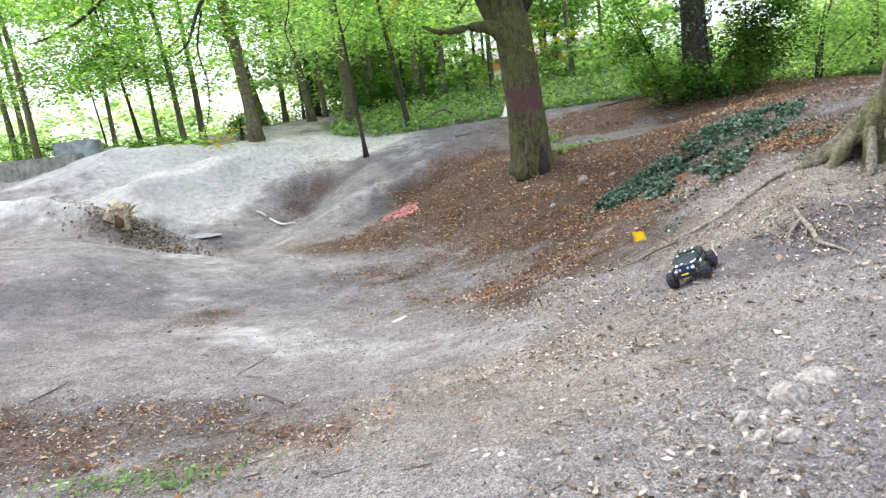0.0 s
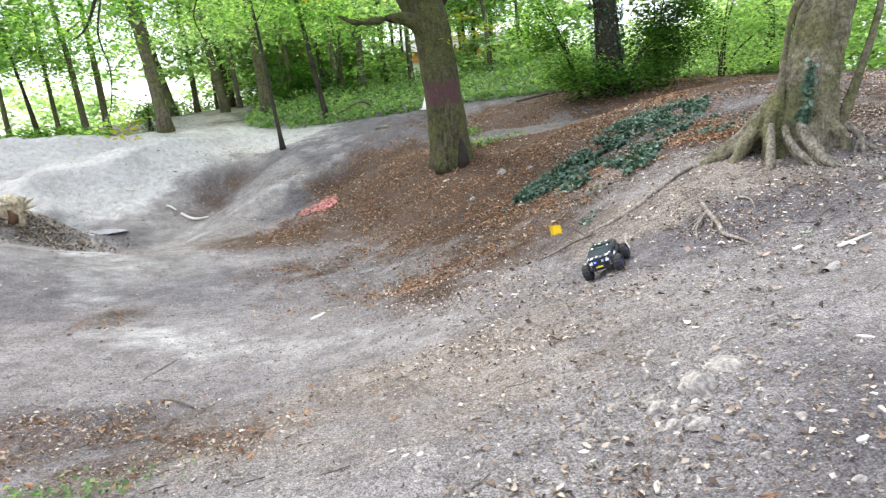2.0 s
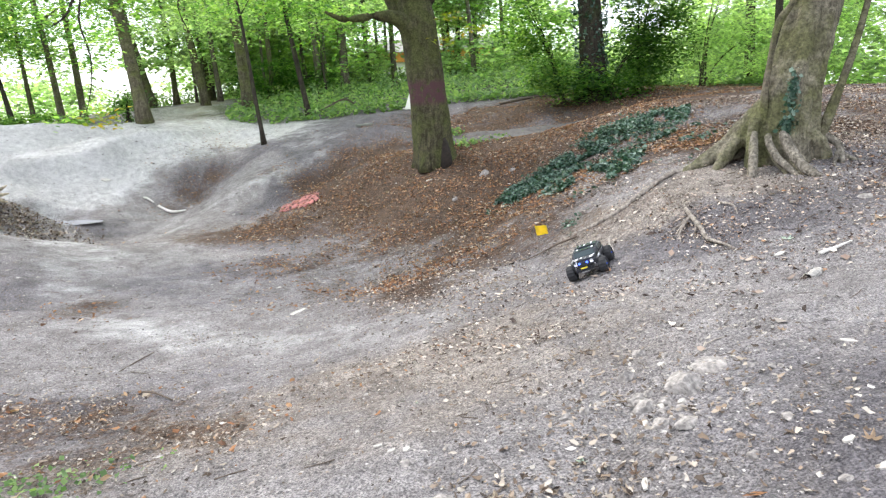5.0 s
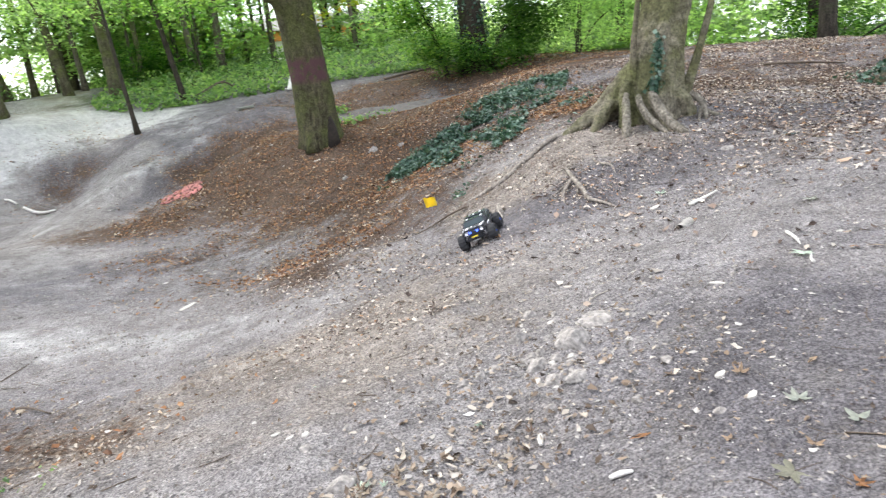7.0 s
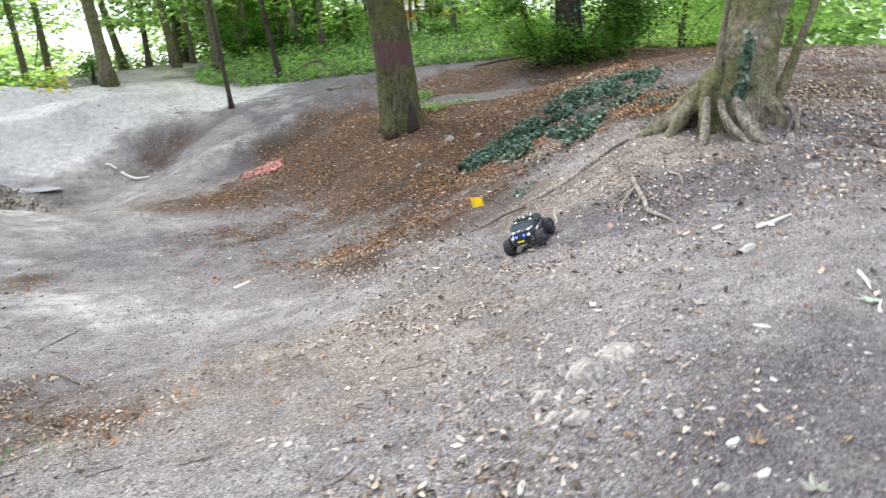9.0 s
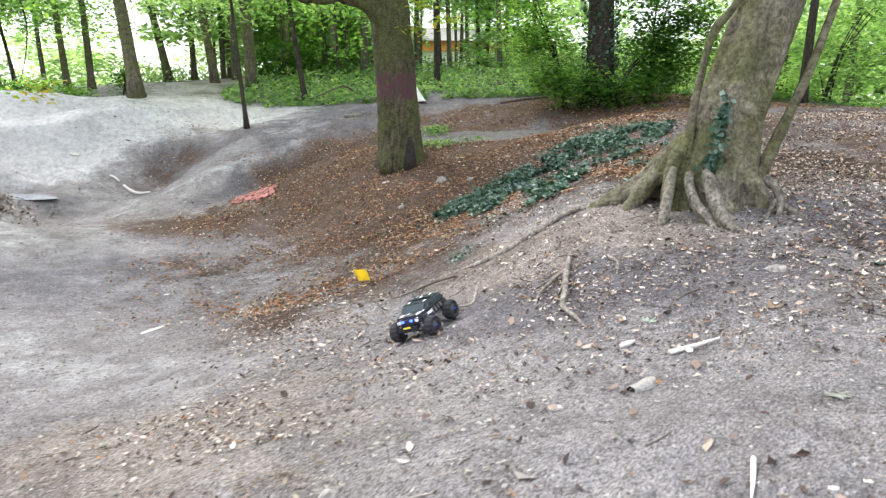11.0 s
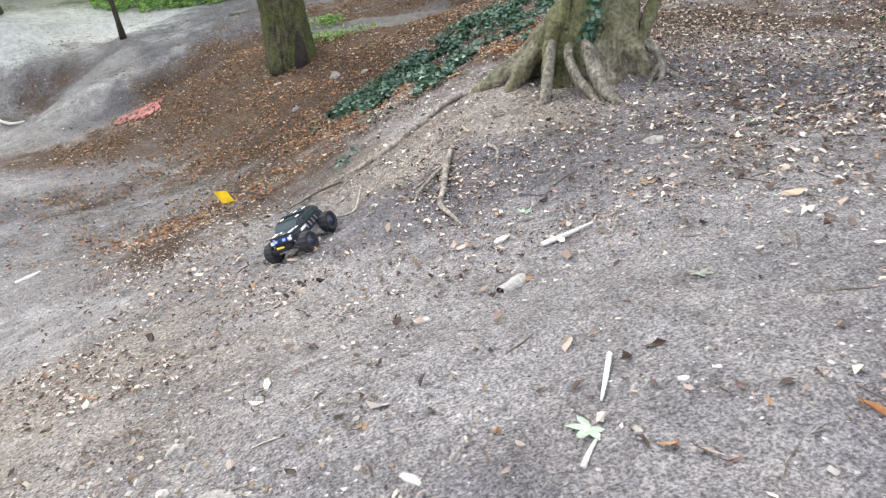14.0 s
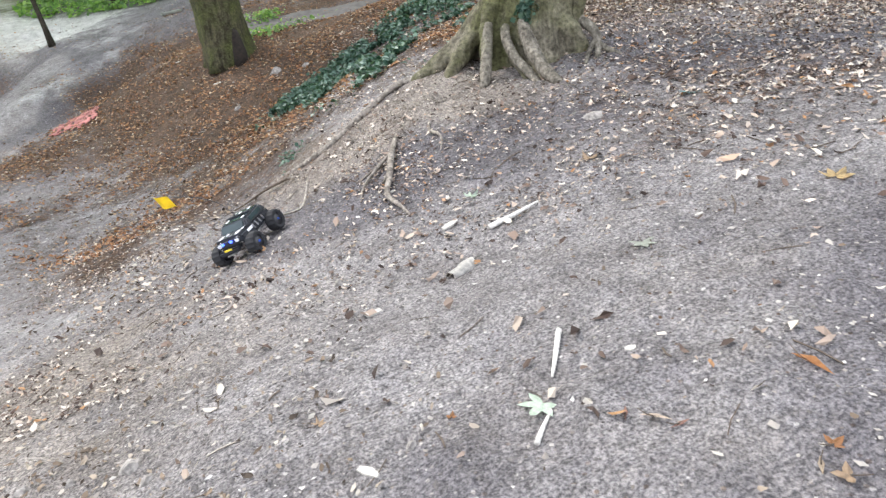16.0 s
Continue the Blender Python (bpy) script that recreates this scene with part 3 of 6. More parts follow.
def forest_tree(name, x, y, r, lean, tall, label, bark, crown=None, seed=0, leaf=0.22, count=1500, leafmat=None, bend=0.0, limbs=4, group="woodland trees"):
    """lean: sideways metres in x and y per metre of height. crown: blobs (dx, dy, z, rx, ry, rz) relative to the base."""
    rng = random.Random(seed)
    z0 = ground_at(x, y) - 0.15
    t = thing(name, (x, y, z0), label, "tree", group)
    steps = 14
    pts, rad = [], []
    for i in range(steps + 1):
        f = i / steps
        h = tall * f
        w = bend * math.sin(f * 3.0) + 0.02 * tall * (noise.noise(Vector((seed * 3.1, f * 3, 0)))) * f
        pts.append((lean[0] * h + w, lean[1] * h + 0.5 * w, h))
        rad.append(r * (1 - 0.75 * f) * (1 + (0.35 if group == "woodland trees" else 0.6) * math.exp(-h / 0.35)))
    part("trunk", tube(pts, rad, 12, 0.12, seed), bark, t)
    for k in range(limbs):
        i = rng.randint(5, steps - 2)
        a = rng.uniform(0, 6.28)
        ln = tall * rng.uniform(0.12, 0.25)
        p = Vector(pts[i])
        q = [p + Vector((math.cos(a) * ln * s, math.sin(a) * ln * s, ln * (0.55 * s + 0.25 * s * s))) for s in (0, 0.3, 0.6, 1.0)]
        part("limb", tube(q, [rad[i] * v for v in (0.55, 0.4, 0.28, 0.1)], 6, 0.1, seed + k), bark, t)
    if crown:
        r2 = np.random.default_rng(seed + 5)
        blobs = [(x + b[0], y + b[1], z0 + b[2], *b[3:]) for b in crown]
        add_leaves("crown", leaf_cloud(r2, blobs, count), leaf, r2, leafmat or LEAF, t)
    return t


# ---- the trees ----
def limb(name, pts, radii, bark, parent, seed=0, sides=8, label=""):
    """A branch or root given in world places, as a part of its tree."""
    o = parent.location
    return part(name, tube([Vector(p) - o for p in smooth(pts)], smooth_r(radii, len(pts)), sides, 0.14, seed), bark, parent, label)


def smooth(pts, k=4):
    p = [Vector(q) for q in pts]
    out = []
    for i in range(len(p) - 1):
        a, b, c, d = p[max(i - 1, 0)], p[i], p[i + 1], p[min(i + 2, len(p) - 1)]
        for s in range(k):
            t = s / k
            out.append(0.5 * (2 * b + (c - a) * t + (2 * a - 5 * b + 4 * c - d) * t * t + (3 * b - a - 3 * c + d) * t ** 3))
    return out + [p[-1]]


def smooth_r(r, n, k=4):
    f = np.linspace(0, n - 1, (n - 1) * k + 1)
    return list(np.interp(f, np.arange(n), r))


def on_ground(x, y, up=0.0):
    return (x, y, ground_at(x, y) + up)


def painted_bark():
    """Mossy bark with a blotch of faded dark red paint at breast height."""
    m = BARK_MOSSY.copy()
    m.name = "mossy_bark_painted"
    n, l = m.node_tree.nodes, m.node_tree.links
    b = n["Principled BSDF"]
    old = b.inputs["Base Color"].links[0].from_socket
    tc = n.new("ShaderNodeTexCoord").outputs["Object"]
    sep = n.new("ShaderNodeSeparateXYZ")
    l.new(tc, sep.inputs[0])
    band = n.new("ShaderNodeMapRange")
    band.inputs[1].default_value, band.inputs[2].default_value = 1.3, 2.6
    l.new(sep.outputs[2], band.inputs[0])
    mask = ramp(n, l, band.outputs[0], [(0.24, (0, 0, 0)), (0.36, (1, 1, 1)), (0.68, (1, 1, 1)), (0.8, (0, 0, 0))])
    gaps = ramp(n, l, noise_tex(n, l, 4.5, 3, 0.6, tc), [(0.40, (0.15, 0.15, 0.15)), (0.5, (0.9, 0.9, 0.9))])
    l.new(mix(n, l, mix(n, l, 1.0, mask, gaps, "MULTIPLY"), old, (0.085, 0.04, 0.048)), b.inputs["Base Color"])
    return m


def painted_tree():
    x, y = 2.16, 18.2
    z0 = ground_at(x, y) - 0.2
    t = thing("beech_tree", (x, y, z0), "big mossy tree with faded red paint on its trunk", "tree")
    pts, rad = [], []
    for i in range(29):
        h = i * 0.25 if i < 20 else 5 + (i - 20) * 1.2
        pts.append((-0.045 * h + 0.03 * math.sin(h), 0, h))
        rad.append((0.50 - 0.012 * h if h < 4.0 else 0.40 - 0.02 * (h - 4.0)) + 0.13 * math.exp(-h / 0.4))

    def flare(i, a):
        return 0.10 * math.exp(-i * 0.25 / 0.5) * (math.sin(3 * a + 1) + 0.6 * math.sin(5 * a)) + (0.08 * math.exp(-((i - 17) / 2.5) ** 2) if math.cos(a) < 0 else 0)
    part("trunk", tube(pts, rad, 26, 0.07, 2, flare), painted_bark(), t)
    # Solid near-black body: the shade inside the hollow is its colour.
    hollow = tube([(0.24, -0.50, 0.0), (0.24, -0.47, 0.3), (0.22, -0.42, 0.66), (0.19, -0.36, 0.95)], [0.17, 0.15, 0.10, 0.03], 12, 0.3, 4)
    part("bark_hollow", hollow, plain("rotten_wood", (0.02, 0.014, 0.01), 0.95, 0, 0.5, 15, 0.6, 0.02), t, "dark rotten hollow at the foot")
    b = z0

    def limb_at(px, py, pz):
        """A limb's place, given for a tree at (2.12, 19.3)."""
        return (x + 0.94 * (px - 2.12), y + 0.94 * (py - 19.3), z0 + 0.94 * (pz - z0))
    limb("limb", [limb_at(*p) for p in ((1.98, 19.2, b + 3.35), (1.5, 19.0, b + 3.95), (0.8, 18.9, b + 4.1), (0.0, 18.9, b + 4.05), (-0.5, 18.8, b + 4.25))], [0.34, 0.22, 0.1, 0.075, 0.03], BARK_MOSSY, t, 5, 10)
    limb("limb", [limb_at(*p) for p in ((1.95, 19.4, b + 3.5), (1.35, 19.5, b + 4.6), (0.5, 19.8, b + 7.0))], [0.32, 0.26, 0.15], BARK_MOSSY, t, 6, 10)
    limb("limb", [limb_at(*p) for p in ((1.9, 19.1, b + 5.2), (-0.8, 18.6, b + 7.4), (-4.2, 18.2, b + 6.6), (-5.7, 18.0, 5.3), (-6.35, 18.0, 4.2), (-6.75, 18, 3.9))], [0.2, 0.16, 0.09, 0.05, 0.03, 0.012], BARK_DARK, t, 7, 8)
    limb("twig", [limb_at(*p) for p in ((-5.9, 18.0, 4.9), (-6.15, 18.0, 4.0), (-6.0, 17.9, 3.2), (-6.05, 17.8, 2.5), (-6.25, 17.8, 1.9))], [0.03, 0.024, 0.018, 0.012, 0.006], BARK_DARK, t, 8, 6)
    limb("twig", [limb_at(*p) for p in ((-3.9, 18.2, 6.3), (-3.7, 18.0, 4.9), (-3.9, 18.0, 4.2), (-3.7, 17.9, 3.6))], [0.03, 0.02, 0.015, 0.008], BARK_DARK, t, 9, 6)
    limb("limb", [limb_at(*p) for p in ((-4.2, 18.2, b + 6.6), (-7.0, 18.3, 6.2), (-9.4, 18.5, 5.0), (-10.8, 18.8, 4.7))], [0.08, 0.06, 0.035, 0.012], BARK_DARK, t, 17, 8)
    limb("limb", [limb_at(*p) for p in ((2.1, 19.3, b + 4.4), (3.0, 19.0, b + 5.4), (4.6, 18.6, b + 6.6))], [0.2, 0.13, 0.05], BARK_DARK, t, 10, 8)
    rng = np.random.default_rng(11)
    blobs = [(-6.3, 17.8, 1.75, 0.75, 0.4, 0.22), (-6.2, 17.9, 3.2, 0.8, 0.5, 0.7), (-5.2, 18.0, 4.8, 1.3, 0.8, 0.8), (-3.5, 18, 4.6, 1.0, 0.7, 0.7), (-1.6, 18.6, 5.3, 1.6, 0.8, 0.6), (0.2, 18.6, 5.1, 1.4, 0.8, 0.5),
             (1.2, 18.7, 5.0, 1.2, 0.6, 0.4), (3.2, 18.8, 5.2, 1.3, 0.8, 0.5), (-1.0, 19, 7.5, 4, 3, 1.4), (3, 19, 8, 3.5, 3, 1.5), (-4.5, 18.5, 6.7, 2.5, 1.5, 1.2), (-8.2, 18.4, 5.0, 1.4, 0.8, 0.8), (-9.6, 18.6, 4.2, 1.0, 0.8, 0.7), (-10.8, 18.8, 5.0, 1.3, 0.8, 0.9), (-7.4, 18.2, 6.2, 1.6, 1.0, 0.8)]
    blobs = [(*limb_at(*b[:3]), *b[3:]) for b in blobs]
    add_leaves("crown", leaf_cloud(rng, blobs, 9500, 0.22), 0.15, rng, LEAF, t)
    add_leaves("crown", leaf_cloud(rng, [(*limb_at(*p), *q) for p, q in (((-0.3, 18.6, 4.7), (1.2, 0.6, 0.3)), ((2.9, 18.7, 3.4), (0.5, 0.4, 0.6)), ((-6.3, 17.8, 1.7), (0.7, 0.35, 0.2)))], 330, 0.2), 0.16, rng, LEAF_GOLD, t, "yellowing leaves")
    return t


def rooted_tree():
    x, y = 5.29, 8.22
    z0 = ground_at(x, y) - 0.7

    def stem_at(p):
        """A side stem's place close against the trunk."""
        return Vector((2.65, 2.03, 1.5)).lerp(Vector(p), 0.985)
    t = thing("beech_tree", (x, y, z0), "big grey leaning tree with flared roots and ivy", "tree")
    o = t.location
    pts, rad, hs = [], [], []
    for i in range(46):
        up = i * 0.09 if i < 35 else 3.06 + (i - 34) * 0.9
        hs.append(max(up - 0.5, 0))
        zz = z0 + up
        ax = float(np.interp(zz, (-0.3, 0.3, 0.75, 1.3, 1.85, 2.38, 12.0), (5.27, 5.27, 5.28, 5.35, 5.51, 5.68, 7.9)))
        pts.append((ax - x, 0.05 * hs[-1], up))
        rad.append(float(np.interp(zz, (0.25, 0.75, 1.3, 1.88, 2.42, 12.0), (0.36, 0.345, 0.31, 0.285, 0.28, 0.2))))

    def flare(i, a):
        h = hs[i]
        s = 0.022 * math.sin(6 * a + h * 1.3) + 0.014 * math.sin(11 * a - h)
        for bearing, half, reach in ((212, 12, 0.05), (250, 9, 0.05), (276, 8, 0.04), (330, 13, 0.06), (20, 12, 0.05), (150, 12, 0.05)):
            e = (math.degrees(a) - bearing + 180) % 360 - 180
            s += reach * math.exp(-h / 1.4) * math.exp(-0.5 * (e / half) ** 2)
        return s + 0.03 * math.exp(-((h - 1.55) / 0.12) ** 2 - ((math.degrees(a) - 300 + 180) % 360 - 180) ** 2 / 500)
    # trunk and flared roots grown into one body
    body = bpy.data.meshes.new("trunk")
    whole = bmesh.new()
    pieces = [tube(pts, rad, 72, 0.03, 3, flare)]
    for k, (q, r) in enumerate((
            ([(5.1, 8.36, 1.15), (4.85, 8.45, 0.87), (4.61, 8.5, 0.63), (4.36, 8.53, 0.49), (4.14, 8.55, 0.36), (3.98, 8.56, 0.24)], [0.14, 0.135, 0.115, 0.09, 0.065, 0.03]),
            ([(5.1, 8.45, 0.75), (4.8, 8.6, 0.55), (4.5, 8.66, 0.40), (4.25, 8.66, 0.25)], [0.17, 0.12, 0.08, 0.05]),
            ([(5.02, 8.32, 1.1), (4.9, 8.24, 0.7), (4.84, 8.16, 0.3)], [0.14, 0.13, 0.13]),
            ([(5.2, 8.24, 1.1), (5.14, 8.13, 0.7), (5.12, 8.08, 0.3)], [0.2, 0.19, 0.18]),
            ([(4.95, 8.33, 1.0), (4.78, 8.38, 0.80), (4.62, 8.38, 0.63), (4.50, 8.34, 0.50), (4.40, 8.30, 0.38), (4.32, 8.24, 0.24)], [0.11, 0.105, 0.09, 0.075, 0.06, 0.035]),
            ([(4.85, 8.2, 1.0), (4.76, 8.14, 0.78), (4.7, 8.05, 0.59), (4.64, 7.95, 0.40), (4.58, 7.9, 0.24)], [0.07, 0.06, 0.05, 0.04, 0.02]),
            ([(4.95, 8.1, 0.86), (4.88, 8.0, 0.69), (4.91, 7.88, 0.51), (4.96, 7.72, 0.36), (4.98, 7.64, 0.26)], [0.045, 0.04, 0.034, 0.03, 0.02]),
            ([(5.08, 8.05, 0.95), (5.05, 7.92, 0.74), (5.05, 7.8, 0.57), (5.06, 7.62, 0.40), (5.08, 7.47, 0.28)], [0.06, 0.055, 0.05, 0.045, 0.03]),
            ([(5.25, 8.1, 1.05), (5.33, 8.0, 0.85), (5.5, 7.96, 0.67), (5.58, 7.93, 0.52), (5.6, 7.95, 0.3)], [0.09, 0.11, 0.10, 0.09, 0.08]),
            ([(5.3, 8.2, 0.6), (5.32, 8.12, 0.4), (5.32, 8.1, 0.2)], [0.15, 0.17, 0.17]),
            ([(5.5, 8.6, 0.9), (5.7, 8.8, 0.6), (5.85, 9.0, 0.4)], [0.15, 0.14, 0.08]),
            ([(5.25, 8.36, 0.1), (5.25, 8.35, 0.5), (5.25, 8.35, 0.7)], [0.36, 0.35, 0.33]))):
        pieces.append(tube([Vector(v) - o for v in smooth(q)], smooth_r(r, len(q)), 14, 0.3, 20 + k))
    for bm in pieces:
        bm.to_mesh(body)
        bm.free()
        whole.from_mesh(body)
    trunk = part("trunk", whole, BARK_GREY, t)
    blend = trunk.modifiers.new("grown_together", "REMESH")
    blend.mode, blend.voxel_size, blend.use_smooth_shade = "VOXEL", 0.018, True
    soft = trunk.modifiers.new("rounded", "SMOOTH")
    soft.factor, soft.iterations = 0.5, 6
    g = on_ground
    b = z0 + 0.45
    limb("root", [(5.62, 7.98, 0.76), (5.69, 7.86, 0.66), (5.69, 7.79, 0.56), (5.64, 7.70, 0.49), (5.58, 7.62, 0.43)], [0.05, 0.045, 0.036, 0.03, 0.02], BARK_ROOT, t, 42, 9)
    limb("root", [(5.68, 7.80, 0.56), (5.74, 7.68, 0.50), (5.80, 7.55, 0.46)], [0.028, 0.024, 0.012], BARK_ROOT, t, 43, 8)
    limb("root", [(5.66, 7.82, 0.56), (5.54, 7.70, 0.48), (5.47, 7.60, 0.43)], [0.028, 0.022, 0.012], BARK_ROOT, t, 44, 8)
    limb("root", [(5.06, 7.98, 0.84), (5.04, 7.86, 0.72), (5.04, 7.74, 0.59), (5.06, 7.58, 0.46), (5.09, 7.40, 0.37), (5.10, 7.32, 0.32)], [0.05, 0.062, 0.066, 0.06, 0.05, 0.03], BARK_ROOT, t, 45, 12)
    limb("root", [(4.92, 8.06, 0.80), (4.88, 7.95, 0.69), (4.91, 7.82, 0.54), (4.97, 7.67, 0.42), (5.0, 7.55, 0.34)], [0.04, 0.046, 0.044, 0.042, 0.028], BARK_ROOT, t, 46, 10)
    limb("root", [(4.79, 8.13, 0.84), (4.74, 8.06, 0.72), (4.68, 7.96, 0.56), (4.62, 7.87, 0.40), (4.56, 7.82, 0.30)], [0.04, 0.052, 0.055, 0.05, 0.03], BARK_ROOT, t, 47, 10)
    limb("root", [(4.2, 8.55, 0.38), g(4.0, 8.6, 0.03), g(3.77, 8.62, 0.02), g(3.5, 8.6, 0.025), g(3.3, 8.58, 0.012), g(2.95, 8.7, 0.012), g(2.5, 9.1, -0.03)], [0.034, 0.034, 0.03, 0.034, 0.032, 0.026, 0.012], ROOT, t, 27, 8)
    limb("root", [g(3.75, 7.85, -0.03), g(3.6, 7.4, 0.05), g(3.48, 6.95, 0.05), g(3.4, 6.68, 0.03), g(3.44, 6.42, 0.02), g(3.5, 6.15, -0.03)], [0.02, 0.027, 0.024, 0.022, 0.015, 0.007], ROOT, t, 28, 8)
    for k, (x2, y2, x3, y3) in enumerate(((3.36, 7.15, 3.13, 6.88), (3.42, 7.25, 3.24, 7.1), (3.5, 7.1, 3.28, 6.75), (3.4, 7.3, 3.15, 7.3), (3.3, 7.05, 3.2, 6.8), (3.5, 7.0, 3.38, 6.7))):
        limb("root", [g(3.57, 7.35, 0.06), g(x2, y2, 0.03), g(x3, y3, -0.03)], [0.014, 0.011, 0.006], ROOT, t, 30 + k, 6)
    limb("root", [g(4.05, 7.75, -0.02), g(3.95, 7.45, 0.012), g(3.98, 7.2, 0.012), g(3.9, 6.95, -0.02)], [0.012, 0.014, 0.012, 0.006], ROOT, t, 41, 6)
    limb("side_stem", [stem_at(p) for p in ((5.62, 8.12, 0.7), (5.68, 8.06, 0.96), (5.86, 8.08, 1.39), (6.06, 8.15, 1.81), (6.25, 8.2, 2.37), (6.6, 8.3, 3.4), (7.0, 8.4, 4.8))], [0.075, 0.06, 0.045, 0.04, 0.036, 0.032, 0.02], BARK_GREY, t, 34, 10)
    limb("side_stem", [stem_at(p) for p in ((5.0, 8.3, 0.9), (5.0, 8.3, 1.34), (5.05, 8.3, 1.66), (5.1, 8.3, 1.97), (5.18, 8.28, 2.18), (5.33, 8.25, 2.40), (5.5, 8.2, 2.9), (5.7, 8.2, 4.5))], [0.05, 0.042, 0.034, 0.034, 0.045, 0.034, 0.032, 0.02], BARK_BROWN, t, 33, 9)
    rng = np.random.default_rng(12)
    k = 230
    top = rng.random(k) < 0.55
    hh = np.where(top, rng.normal(1.02, 0.12, k), rng.normal(0.66, 0.08, k))
    ang = np.where(top, rng.normal(-2.02, 0.09, k), rng.normal(-2.12, 0.12, k))
    rr = 0.36 + 0.07 * np.exp(-hh / 0.42) + 0.03 * rng.random(k)
    cen = np.stack([x - 0.04 + 0.05 * hh + rr * np.cos(ang), y + 0.05 * hh + rr * np.sin(ang), z0 + 0.45 + hh], -1)
    add_leaves("ivy", cen, 0.062, rng, IVY, t, "dark green ivy leaves", normals=np.tile(np.array([[0.0, -1.0, 0.35]]), (k, 1)), width=0.85)
    blobs = [(6.6, 9, 6.2, 2.5, 2, 0.8), (5.5, 9.5, 7, 3, 2.5, 1)]
    add_leaves("crown", leaf_cloud(rng, blobs, 2500, 0.3), 0.14, rng, LEAF, t)
    return t


painted_tree()
rooted_tree()

ivy_tree = forest_tree("oak_tree", 8.55, 23.6, 0.46, (-0.03, 0.0), 15, "dark ivy-covered tree among leafy bushes", BARK_DARK, seed=4, limbs=3, group="",
                       crown=[(-1.2, 0.6, 6.5, 3.2, 2, 1.8), (1.5, -0.3, 6.2, 2.5, 1.6, 1.4), (-2.6, 0.5, 3.6, 1.3, 1.0, 1.8), (1.8, -0.5, 4.2, 1.3, 1.0, 1.6)], count=7000, leaf=0.17, leafmat=LEAF_DEEP)
rng = np.random.default_rng(31)
k = 1500
hh, ang = rng.uniform(0, 6.5, k), rng.uniform(0, 6.28, k)
cen = np.stack([8.55 - 0.03 * hh + (0.48 + 0.12 * rng.random(k)) * np.cos(ang), 23.6 + (0.5 + 0.12 * rng.random(k)) * np.sin(ang), ivy_tree.location.z + hh], -1)
add_leaves("ivy", cen, 0.13, rng, IVY, ivy_tree, "dark ivy over the bark", flat=0.8, width=0.85)


def bush(name, x, y, blobs, count, leaf, material, label, seed, stems=5):
    k = world(x, y)[1] / y
    x, y = world(x, y)
    blobs = [tuple(k * v for v in b) for b in blobs]
    z0 = ground_at(x, y)
    t = thing(name, (x, y, z0), label, "bush", "bushes")
    r = random.Random(seed)
    for k in range(stems):
        b = r.choice(blobs)
        e = Vector((b[0] + r.uniform(-.3, .3) * b[3], b[1], b[2] + 0.5 * b[5]))
        part("stem", tube(smooth([Vector((r.uniform(-.2, .2), r.uniform(-.2, .2), -0.1)), Vector((e.x * 0.35, e.y * 0.35, e.z * 0.55)), e]), smooth_r([0.035, 0.028, 0.01], 3), 6, 0.1, seed + k), BARK_DARK, t)
    g = np.random.default_rng(seed)
    add_leaves("foliage", leaf_cloud(g, [(x + b[0], y + b[1], z0 + b[2], *b[3:]) for b in blobs], count, 0.3), leaf, g, material, t)
    return t


bush("hazel_bush", 7.9, 25.0, [(-0.6, 0, 1.6, 0.9, 0.7, 1.3), (-1.1, 0.3, 2.8, 0.9, 0.8, 1.4), (0.3, -0.3, 0.8, 1.2, 0.7, 0.7)], 4800, 0.15, LEAF, "bright green leafy bush beside the ivy tree", 41)
bush("hazel_bush", 9.4, 24.2, [(-0.9, 0, 0.5, 0.8, 0.5, 0.6), (1.0, 0, 0.6, 0.9, 0.5, 0.6), (1.5, 0.2, 1.5, 0.9, 0.5, 0.9), (0.2, -0.1, 0.5, 0.6, 0.4, 0.5)], 5200, 0.13, LEAF_DEEP, "dark green bush at the foot of the ivy tree", 52)
bush("hazel_bush", 11.0, 25.2, [(0, 0, 1.3, 1.3, 0.8, 1.2), (1.2, 0.3, 1.6, 1.2, 0.8, 1.4), (0.5, 0, 3.2, 1.6, 1.0, 1.3)], 6500, 0.15, LEAF_DEEP, "dense green bush beside the ivy tree", 42)
bush("hazel_bush", 14.0, 26.0, [(0, 0, 1.0, 1.5, 0.9, 1.0), (0.8, 0.4, 2.6, 2.0, 1.2, 1.4), (2.4, 0.3, 1.4, 1.6, 1.0, 1.3)], 4600, 0.16, LEAF_HAZED, "green bush on top of the bank", 43)
bush("hazel_bush", 18.5, 27.0, [(0, 0, 1.0, 1.8, 1.2, 1.0), (1.5, 0, 2.8, 2.4, 1.2, 1.5)], 3400, 0.18, LEAF_HAZED, "light green bush on top of the bank", 44)
bush("hazel_bush", 20.5, 19.5, [(0, 0, 0.8, 1.8, 1.4, 0.8), (1.5, 2, 1.6, 2.0, 1.6, 1.5), (3, -3, 1.2, 2, 2, 1.2)], 8000, 0.17, LEAF_DEEP, "green bush behind the leafy bank", 45)
bush("hazel_bush", 19.5, 13.5, [(0, 0, 0.6, 1.6, 1.4, 0.6), (2, 1, 1.4, 2.0, 1.6, 1.2)], 8000, 0.16, LEAF, "low green bush behind the leafy bank", 46)
bush("ivy_bush", -10.3, 35.0, [(0, 0, 0.5, 0.5, 0.4, 0.6), (0.1, 0.1, 1.2, 0.4, 0.35, 0.5)], 900, 0.13, LEAF_DEEP, "ivy bush at the foot of a slim tree", 47, 3)
